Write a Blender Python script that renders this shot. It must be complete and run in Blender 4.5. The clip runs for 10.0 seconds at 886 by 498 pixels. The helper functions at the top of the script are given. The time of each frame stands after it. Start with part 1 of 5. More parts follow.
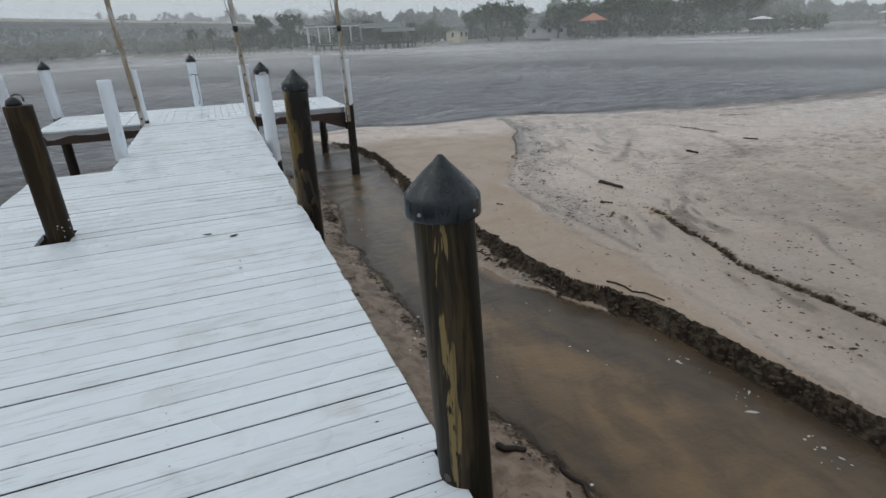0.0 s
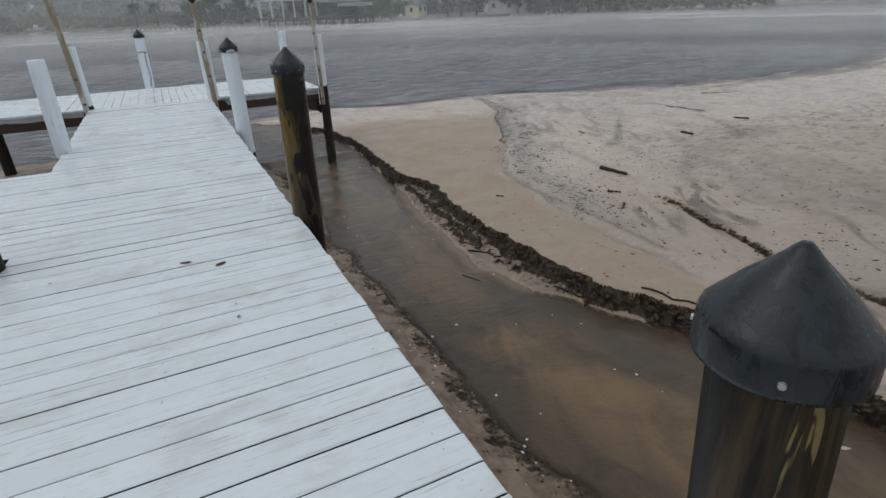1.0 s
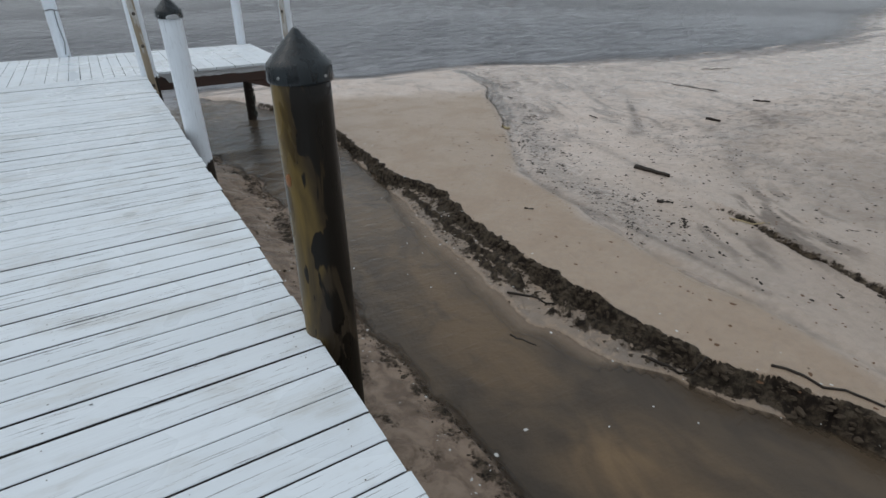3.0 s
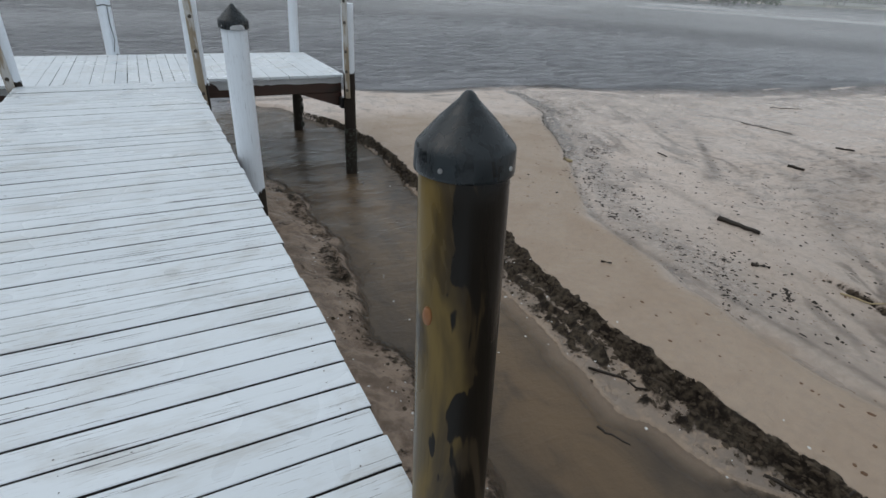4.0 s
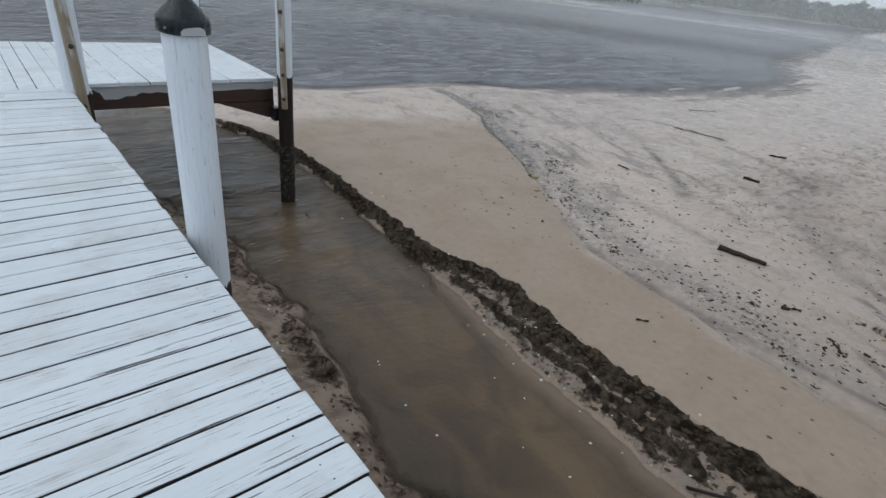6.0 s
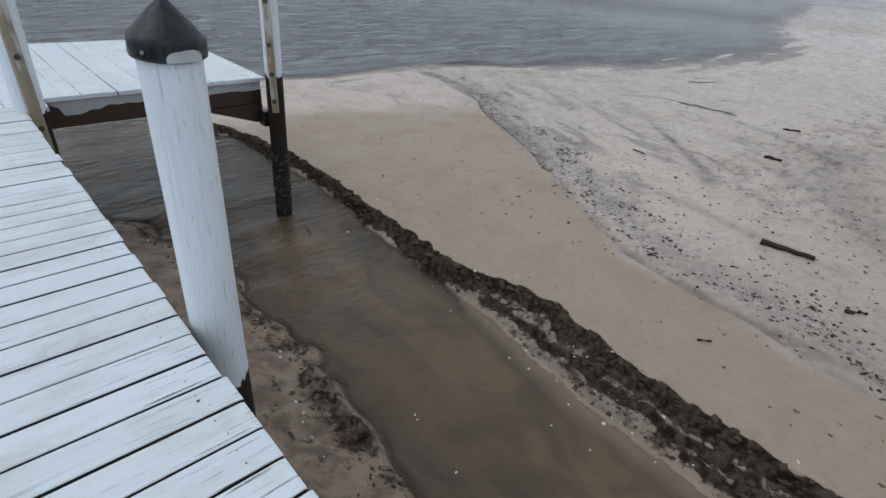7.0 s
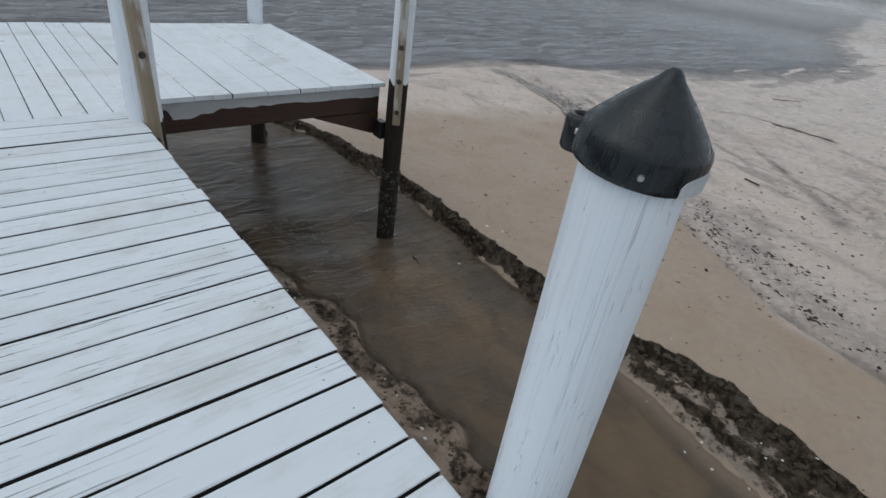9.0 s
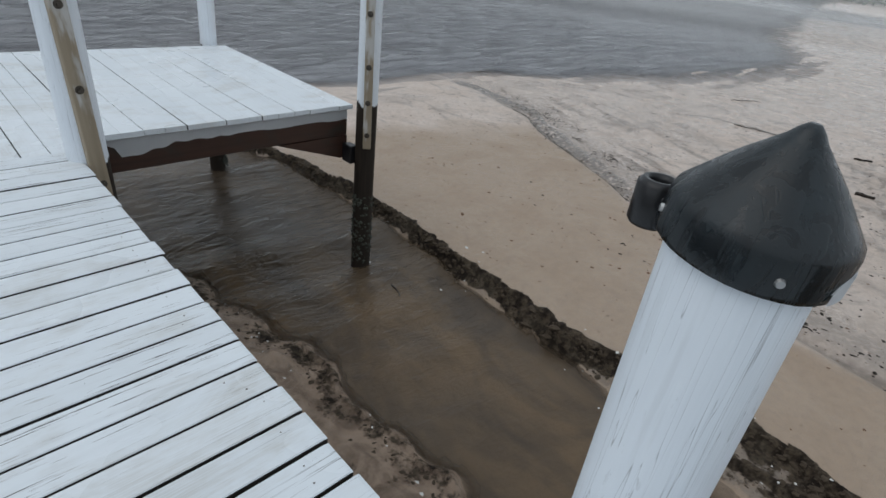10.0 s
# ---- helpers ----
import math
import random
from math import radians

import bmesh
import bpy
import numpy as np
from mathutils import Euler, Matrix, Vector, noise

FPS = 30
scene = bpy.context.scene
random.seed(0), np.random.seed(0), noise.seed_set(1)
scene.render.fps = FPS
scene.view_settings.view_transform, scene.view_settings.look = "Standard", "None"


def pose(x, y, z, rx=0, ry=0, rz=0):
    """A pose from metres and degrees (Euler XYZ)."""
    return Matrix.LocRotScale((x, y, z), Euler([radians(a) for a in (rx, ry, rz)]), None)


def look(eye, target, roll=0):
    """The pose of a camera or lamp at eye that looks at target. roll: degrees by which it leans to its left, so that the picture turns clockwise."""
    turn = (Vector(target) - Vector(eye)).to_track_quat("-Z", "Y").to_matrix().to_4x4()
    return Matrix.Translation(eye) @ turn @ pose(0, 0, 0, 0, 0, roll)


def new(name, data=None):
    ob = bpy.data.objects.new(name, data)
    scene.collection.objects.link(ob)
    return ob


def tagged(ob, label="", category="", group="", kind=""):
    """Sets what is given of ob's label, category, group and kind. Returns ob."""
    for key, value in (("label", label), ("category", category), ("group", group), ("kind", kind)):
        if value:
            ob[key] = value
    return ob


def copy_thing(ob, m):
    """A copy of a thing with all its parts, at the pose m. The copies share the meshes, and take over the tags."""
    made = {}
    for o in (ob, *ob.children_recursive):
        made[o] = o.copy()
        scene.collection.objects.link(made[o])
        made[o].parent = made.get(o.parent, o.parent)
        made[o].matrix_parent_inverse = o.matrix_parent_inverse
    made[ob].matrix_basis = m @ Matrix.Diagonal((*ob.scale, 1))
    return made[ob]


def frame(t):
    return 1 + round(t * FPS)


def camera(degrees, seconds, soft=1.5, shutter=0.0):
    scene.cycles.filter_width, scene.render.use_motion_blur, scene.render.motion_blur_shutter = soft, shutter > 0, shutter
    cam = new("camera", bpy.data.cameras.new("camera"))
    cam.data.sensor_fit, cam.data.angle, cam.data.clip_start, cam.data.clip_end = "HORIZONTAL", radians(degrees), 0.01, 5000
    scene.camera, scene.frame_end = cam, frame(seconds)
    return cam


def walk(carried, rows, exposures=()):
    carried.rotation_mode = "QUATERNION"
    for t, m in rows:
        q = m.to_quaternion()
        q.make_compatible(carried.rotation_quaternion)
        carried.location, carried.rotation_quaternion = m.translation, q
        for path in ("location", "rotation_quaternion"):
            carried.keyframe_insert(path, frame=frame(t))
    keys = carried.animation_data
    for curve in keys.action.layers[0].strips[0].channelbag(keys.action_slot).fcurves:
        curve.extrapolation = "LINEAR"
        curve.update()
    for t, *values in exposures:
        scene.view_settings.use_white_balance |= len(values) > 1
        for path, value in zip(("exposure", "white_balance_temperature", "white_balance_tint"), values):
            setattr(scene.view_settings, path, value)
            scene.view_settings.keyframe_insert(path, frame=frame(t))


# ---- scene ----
cam = camera(79.2, 10.0)
METRES, EYE, TILT, LEAN, TURN = 4.673, 1.5, 0.0, 0.0, -22.1
PATH = [
    (0, (-0.568, 0.239, 1.466), (0.115, 1.96, 0.71), -2.3),
    (0.5, (-0.593, 0.727, 1.464), (0.127, 2.402, 0.641), -1.7),
    (1, (-0.704, 1.292, 1.434), (0.092, 2.926, 0.601), -2.1),
    (1.5, (-0.704, 1.8, 1.451), (0.173, 3.385, 0.603), -1.8),
    (2, (-0.624, 2.276, 1.429), (0.251, 3.828, 0.521), -2.9),
    (2.2, (-0.601, 2.483, 1.406), (0.277, 4.023, 0.479), -2.9),
    (3.3, (-0.489, 3.645, 1.399), (0.425, 5.151, 0.452), 0.8),
    (3.5, (-0.507, 3.788, 1.41), (0.383, 5.315, 0.475), 1.4),
    (4, (-0.509, 4.327, 1.421), (0.349, 5.884, 0.505), 3.2),
    (4.5, (-0.606, 4.899, 1.397), (0.396, 6.362, 0.472), 9.3),
    (5, (-0.592, 5.44, 1.328), (0.59, 6.739, 0.373), 12.4),
    (5.5, (-0.715, 5.907, 1.376), (0.48, 7.228, 0.467), 9.5),
    (5.7, (-0.687, 6.044, 1.369), (0.5, 7.372, 0.459), 8.4),
    (6.8, (-0.49, 6.938, 1.298), (0.752, 8.155, 0.31), 4.8),
    (7, (-0.447, 7.111, 1.339), (0.779, 8.339, 0.343), 5.1),
    (7.5, (-0.514, 7.465, 1.324), (0.632, 8.777, 0.342), 6.7),
    (8, (-0.663, 7.855, 1.316), (0.443, 9.185, 0.312), 8.5),
    (8.5, (-0.691, 8.212, 1.305), (0.425, 9.524, 0.289), 9.6),
    (9, (-0.72, 8.511, 1.286), (0.466, 9.739, 0.245), 9.0),
    (9.5, (-0.649, 8.694, 1.296), (0.598, 9.91, 0.311), 7.8),
    (10, (-0.593, 8.804, 1.268), (0.688, 9.973, 0.271), 7.6),
]
walk(cam, [(t, look(eye, target, roll)) for t, eye, target, roll in PATH],
     exposures=((0, 0.0, 6650, 10), (1, -0.07, 6750, 10), (2, 0.0, 6600, 10), (3.5, 0.04, 6560, 10), (4.5, 0.06, 6560, 10), (5.0, 0.22, 6700, 10), (5.5, 0.06, 6450, 10), (7.1, 0.12, 6350, 10), (8.6, 0.0, 6450, 10), (9.5, 0.02, 6550, 10), (10, 0.06, 6570, 10)))

# ---- world and light: an overcast, rainy day ----
world = bpy.data.worlds.new("overcast_sky")
scene.world = world
world.use_nodes = True
wn, wl = world.node_tree.nodes, world.node_tree.links
wn.clear()
sky = wn.new("ShaderNodeTexSky")
sky.sky_type, sky.sun_disc = "NISHITA", False
sky.sun_elevation, sky.sun_rotation = radians(55), radians(-60)
sky.air_density, sky.dust_density, sky.ozone_density = 1.0, 6.0, 1.0
grey = wn.new("ShaderNodeHueSaturation")
grey.inputs["Saturation"].default_value = 0.12
cloud = wn.new("ShaderNodeMix")
cloud.data_type = "RGBA"
cloud.inputs["Factor"].default_value = 0.8
cloud.inputs["B"].default_value = (5.95, 6.80, 7.60, 1)
back = wn.new("ShaderNodeBackground")
back.inputs["Strength"].default_value = 0.1
wout = wn.new("ShaderNodeOutputWorld")
wl.new(sky.outputs[0], grey.inputs["Color"])
wl.new(grey.outputs[0], cloud.inputs["A"])
wl.new(cloud.outputs["Result"], back.inputs["Color"])
wl.new(back.outputs[0], wout.inputs["Surface"])
sun_data = bpy.data.lights.new("sun", "SUN")
sun_data.energy, sun_data.angle, sun_data.color = 0.25, radians(60), (1.0, 0.98, 0.95)
sun = new("sun", sun_data)
sun.matrix_world = look((-20, 10, 40), (0, 4, 0))

WATER_Z = -1.555


# ---- materials ----
class Nodes:
    """A short way to write node materials."""

    def __init__(self, name):
        self.mat = bpy.data.materials.new(name)
        self.mat.use_nodes = True
        self.n, self.l = self.mat.node_tree.nodes, self.mat.node_tree.links
        self.bsdf = self.n["Principled BSDF"]

    def put(self, socket, value):
        if isinstance(value, bpy.types.NodeSocket):
            self.l.new(value, socket)
        elif isinstance(value, tuple) and len(value) == 3 and socket.type == "RGBA":
            socket.default_value = (*value, 1)
        else:
            socket.default_value = value

    def coords(self, kind="Object", scale=(1, 1, 1), random=False):
        if kind == "World":
            out = self.n.new("ShaderNodeNewGeometry").outputs["Position"]
        else:
            out = self.n.new("ShaderNodeTexCoord").outputs[kind]
        if random:
            add = self.n.new("ShaderNodeVectorMath")
            add.operation = "ADD"
            mul = self.n.new("ShaderNodeVectorMath")
            mul.operation = "SCALE"
            mul.inputs[0].default_value = (37.0, 53.0, 19.0)
            self.l.new(self.n.new("ShaderNodeObjectInfo").outputs["Random"], mul.inputs["Scale"])
            self.l.new(out, add.inputs[0])
            self.l.new(mul.outputs[0], add.inputs[1])
            out = add.outputs[0]
        m = self.n.new("ShaderNodeMapping")
        m.inputs["Scale"].default_value = scale
        self.l.new(out, m.inputs["Vector"])
        return m.outputs[0]

    def noise(self, vector, scale=1.0, detail=4.0, rough=0.55, distort=0.0):
        t = self.n.new("ShaderNodeTexNoise")
        self.l.new(vector, t.inputs["Vector"])
        for key, v in (("Scale", scale), ("Detail", detail), ("Roughness", rough), ("Distortion", distort)):
            t.inputs[key].default_value = v
        return t.outputs["Fac"]

    def voronoi(self, vector, scale=1.0, out="Distance"):
        t = self.n.new("ShaderNodeTexVoronoi")
        self.l.new(vector, t.inputs["Vector"])
        t.inputs["Scale"].default_value = scale
        return t.outputs[out]

    def ramp(self, value, lo, hi, a=0.0, b=1.0):
        r = self.n.new("ShaderNodeMapRange")
        r.interpolation_type = "SMOOTHSTEP"
        self.put(r.inputs["Value"], value)
        for key, v in (("From Min", lo), ("From Max", hi), ("To Min", a), ("To Max", b)):
            r.inputs[key].default_value = v
        return r.outputs["Result"]

    def math(self, op, a, b=0.0):
        m = self.n.new("ShaderNodeMath")
        m.operation = op
        self.put(m.inputs[0], a)
        self.put(m.inputs[1], b)
        return m.outputs[0]

    def mix(self, fac, a, b):
        m = self.n.new("ShaderNodeMix")
        m.data_type = "RGBA"
        self.put(m.inputs["Factor"], fac)
        self.put(m.inputs["A"], a)
        self.put(m.inputs["B"], b)
        return m.outputs["Result"]

    def attr(self, name):
        a = self.n.new("ShaderNodeAttribute")
        a.attribute_name = name
        return a.outputs["Fac"]

    def axis(self, vector, which):
        s = self.n.new("ShaderNodeSeparateXYZ")
        self.l.new(vector, s.inputs[0])
        return s.outputs[which]

    def random(self):
        return self.n.new("ShaderNodeObjectInfo").outputs["Random"]

    def island(self):
        return self.n.new("ShaderNodeNewGeometry").outputs["Random Per Island"]

    def bump(self, height, strength=0.3, distance=0.01):
        b = self.n.new("ShaderNodeBump")
        b.inputs["Strength"].default_value, b.inputs["Distance"].default_value = strength, distance
        self.l.new(height, b.inputs["Height"])
        self.l.new(b.outputs[0], self.bsdf.inputs["Normal"])

    def done(self, color, rough=0.6, metal=0.0, spec=0.5):
        self.put(self.bsdf.inputs["Base Color"], color)
        self.put(self.bsdf.inputs["Roughness"], rough)
        self.put(self.bsdf.inputs["Metallic"], metal)
        self.put(self.bsdf.inputs["Specular IOR Level"], spec)
        return self.mat


def white_plank_paint():
    k = Nodes("weathered_white_paint")
    grain = k.noise(k.coords("Object", (2.3, 105, 20), True), 1.0, 5, 0.62, 0.35)
    fine = k.noise(k.coords("Object", (7, 210, 40), True), 1.0, 3, 0.6)
    patch = k.noise(k.coords("World", (0.9, 0.9, 0.9)), 1.0, 3, 0.6)
    blot = k.noise(k.coords("World", (5, 9, 5)), 1.0, 4, 0.6)
    where = k.axis(k.coords("World"), 1)
    wear = k.math("MULTIPLY", k.ramp(patch, 0.32, 0.56), k.math("MULTIPLY", k.ramp(where, 2.5, 6.0, 0.40, 1.0), k.ramp(where, 12.2, 12.4, 1.0, 0.18)))
    crack = k.math("MULTIPLY", k.ramp(grain, 0.62, 0.645), k.math("ADD", k.math("MULTIPLY", wear, 0.95), 0.06))
    scratch = k.math("MULTIPLY", k.ramp(fine, 0.62, 0.70), k.math("ADD", k.math("MULTIPLY", wear, 0.7), 0.05))
    base = k.mix(k.random(), (0.69, 0.735, 0.775), (0.74, 0.785, 0.825))
    base = k.mix(k.ramp(blot, 0.52, 0.75, 0, 0.4), base, (0.55, 0.555, 0.54))
    streaks = k.noise(k.coords("Object", (0.9, 26, 8), True), 1.0, 4, 0.6)
    base = k.mix(k.ramp(streaks, 0.5, 0.72, 0, 0.22), base, (0.54, 0.57, 0.60))
    dirt = k.noise(k.coords("World", (1.7, 3.2, 1)), 1.0, 5, 0.65, 0.5)
    base = k.mix(k.math("MULTIPLY", k.ramp(dirt, 0.50, 0.68, 0, 0.5), k.ramp(fine, 0.35, 0.6, 0.4, 1.0)), base, (0.47, 0.455, 0.42))
    base = k.mix(crack, base, (0.10, 0.10, 0.105))
    base = k.mix(scratch, base, (0.34, 0.33, 0.32))
    k.bump(k.math("ADD", grain, k.math("MULTIPLY", fine, 0.4)), 0.35, 0.004)
    return k.done(base, k.ramp(patch, 0.35, 0.62, 0.16, 0.55))


def white_post_paint():
    k = Nodes("white_painted_pole")
    v = k.coords("Object", (14, 14, 1.4), True)
    grain = k.noise(v, 1.0, 5, 0.6)
    fine = k.noise(k.coords("Object", (60, 60, 3.0), True), 1.0, 3, 0.6)
    edge = k.noise(k.coords("Object", (16, 16, 5), True), 1.0, 3, 0.6)
    z = k.axis(k.coords("Object"), 2)
    base = k.mix(grain, (0.70, 0.75, 0.81), (0.81, 0.86, 0.91))
    base = k.mix(k.ramp(fine, 0.56, 0.74, 0, 0.22), base, (0.50, 0.53, 0.56))
    flake = k.noise(k.coords("Object", (55, 55, 16), True), 1.0, 4, 0.7)
    base = k.mix(k.math("MULTIPLY", k.ramp(flake, 0.60, 0.64, 0, 0.6), k.ramp(grain, 0.48, 0.62)), base, (0.40, 0.42, 0.44))
    hair = k.noise(k.coords("Object", (70, 70, 1.1), True), 1.0, 2, 0.5)
    base = k.mix(k.ramp(k.math("ABSOLUTE", k.math("SUBTRACT", hair, 0.60)), 0.0, 0.006, 0.6, 0), base, (0.22, 0.24, 0.26))
    split = k.noise(k.coords("Object", (34, 34, 0.7), True), 1.0, 2, 0.5)
    base = k.mix(k.ramp(k.math("ABSOLUTE", k.math("SUBTRACT", split, 0.56)), 0.0, 0.004, 0.6, 0), base, (0.16, 0.17, 0.18))
    bare = k.mix(fine, (0.012, 0.010, 0.009), (0.045, 0.034, 0.026))
    line = k.math("ADD", z, k.math("MULTIPLY", k.math("SUBTRACT", edge, 0.5), 0.16))
    line = k.math("SUBTRACT", line, k.attr("paint_line"))
    base = k.mix(k.ramp(line, -0.006, 0.006), bare, base)
    k.bump(k.math("ADD", grain, fine), 0.5, 0.006)
    cover = k.ramp(line, -0.006, 0.006)
    return k.done(base, k.math("SUBTRACT", 0.65, k.math("MULTIPLY", cover, 0.23)), 0.0, k.math("ADD", 0.15, k.math("MULTIPLY", cover, 0.3)))


def treated_wood(name, lit, dark, streak=0.5, band=None):
    k = Nodes(name)
    v = k.coords("Object", (9, 9, 0.9), True)
    big = k.noise(v, 1.0, 4, 0.6, 0.3)
    fine = k.noise(k.coords("Object", (70, 70, 2.2), True), 1.0, 4, 0.65)
    side = k.axis(k.coords("Object"), 0)
    # Tone mask: lit tone towards -x, dark towards +x, side light put into colour.
    wet = k.math("ADD", big, k.math("MULTIPLY", side, streak))
    if band is not None:
        # Yellow band facing the bearing `band`, broken up by noise; darker elsewhere.
        o = k.coords("Normal")
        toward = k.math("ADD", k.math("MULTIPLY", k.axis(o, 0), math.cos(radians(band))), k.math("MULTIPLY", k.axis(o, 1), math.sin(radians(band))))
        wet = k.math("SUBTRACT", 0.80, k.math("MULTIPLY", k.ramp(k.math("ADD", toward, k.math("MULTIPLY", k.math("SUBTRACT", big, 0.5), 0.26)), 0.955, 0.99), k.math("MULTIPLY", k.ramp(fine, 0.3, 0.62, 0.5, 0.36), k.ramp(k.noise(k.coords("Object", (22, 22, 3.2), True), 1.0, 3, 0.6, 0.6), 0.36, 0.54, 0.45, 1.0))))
    deep = dark
    if band is not None:
        deep = k.mix(k.ramp(k.noise(k.coords("Object", (13, 13, 1.3), True), 1.0, 4, 0.6, 0.5), 0.46, 0.62), dark, (0.060, 0.042, 0.022))
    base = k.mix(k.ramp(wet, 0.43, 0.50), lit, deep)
    base = k.mix(k.ramp(fine, 0.45, 0.75, 0, 0.7), base, (0.015, 0.010, 0.006))
    k.bump(k.math("ADD", big, fine), 0.35, 0.005)
    return k.done(base, k.ramp(wet, 0.4, 0.56, 0.6, 0.46), 0.0, 0.15)


def mottled_pole():
    k = Nodes("mottled_treated_pole")
    tone = k.noise(k.coords("Object", (5, 5, 1.5), True), 1.0, 4, 0.55, 0.6)
    fine = k.noise(k.coords("Object", (60, 60, 2.5), True), 1.0, 4, 0.6)
    patch = k.noise(k.coords("Object", (12, 12, 2.8), True), 1.0, 3, 0.5, 0.9)
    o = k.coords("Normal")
    # Side light put into the colour: yellower towards -x, +y; patches are the wood's.
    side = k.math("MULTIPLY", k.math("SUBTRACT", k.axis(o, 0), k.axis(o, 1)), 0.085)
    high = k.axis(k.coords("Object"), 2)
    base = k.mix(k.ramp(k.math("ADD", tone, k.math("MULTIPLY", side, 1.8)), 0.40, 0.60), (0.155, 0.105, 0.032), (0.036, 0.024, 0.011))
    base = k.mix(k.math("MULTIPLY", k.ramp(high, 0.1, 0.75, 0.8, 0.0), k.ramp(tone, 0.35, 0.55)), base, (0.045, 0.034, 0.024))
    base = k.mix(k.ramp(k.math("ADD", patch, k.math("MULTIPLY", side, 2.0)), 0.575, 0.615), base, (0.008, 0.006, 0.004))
    base = k.mix(k.ramp(fine, 0.55, 0.8, 0, 0.45), base, (0.030, 0.020, 0.010))
    k.bump(k.math("ADD", tone, fine), 0.25, 0.004)
    return k.done(base, k.ramp(tone, 0.4, 0.6, 0.40, 0.26), 0.0, 0.22)


def brown_beam():
    k = Nodes("wet_brown_timber")
    g = k.noise(k.coords("Object", (2, 40, 40), True), 1.0, 5, 0.65)
    p = k.noise(k.coords("World", (3, 3, 5)), 1.0, 4, 0.6)
    base = k.mix(g, (0.022, 0.010, 0.007), (0.065, 0.029, 0.019))
    base = k.mix(k.ramp(p, 0.5, 0.7), base, (0.03, 0.024, 0.02))
    k.bump(g, 0.4, 0.004)
    return k.done(base, 0.42)


def tan_board():
    k = Nodes("bare_tan_board")
    g = k.noise(k.coords("Object", (30, 30, 1.6), True), 1.0, 5, 0.65)
    p = k.noise(k.coords("Object", (9, 9, 2.0), True), 1.0, 4, 0.6)
    base = k.mix(g, (0.20, 0.16, 0.11), (0.40, 0.33, 0.24))
    base = k.mix(k.ramp(p, 0.5, 0.62), base, (0.52, 0.51, 0.49))
    base = k.mix(k.ramp(p, 0.30, 0.42, 0.75, 0), base, (0.20, 0.11, 0.045))
    k.bump(g, 0.3, 0.003)
    return k.done(base, 0.55)


def plain(name, a, b, scale=20.0, rough=0.5, metal=0.0, bump=0.2, space="Object", detail=4, island=False, spec=0.4):
    k = Nodes(name)
    f = k.noise(k.coords(space), scale, detail, 0.6)
    big = k.noise(k.coords(space), scale * 0.17, 3, 0.6)
    base = k.mix(k.math("ADD", k.math("MULTIPLY", f, 0.6), k.math("MULTIPLY", big, 0.4)), a, b)
    if island:
        base = k.mix(k.island(), base, k.mix(f, b, a))
    if bump:
        k.bump(f, bump, 0.3 / scale)
    return k.done(base, rough, metal, spec)


def black_cap():
    k = Nodes("wet_black_plastic")
    f = k.noise(k.coords("Object", (6, 6, 3), True), 3.0, 5, 0.6)
    drip = k.noise(k.coords("Object", (34, 34, 7), True), 1.0, 3, 0.6, 0.8)
    runs = k.ramp(drip, 0.46, 0.52)
    base = k.mix(k.ramp(f, 0.45, 0.7), (0.005, 0.0074, 0.0092), (0.013, 0.020, 0.0245))
    base = k.mix(k.math("MULTIPLY", runs, 0.35), base, (0.022, 0.030, 0.035))
    beads = k.voronoi(k.coords("Object", (1, 1, 1), True), 95)
    k.bump(k.math("ADD", k.math("MULTIPLY", runs, 0.5), k.ramp(beads, 0.12, 0.3, 0.5, 0)), 0.16, 0.004)
    return k.done(base, k.math("ADD", k.ramp(f, 0.4, 0.7, 0.16, 0.34), k.math("MULTIPLY", runs, 0.16)), 0.0, 0.42)


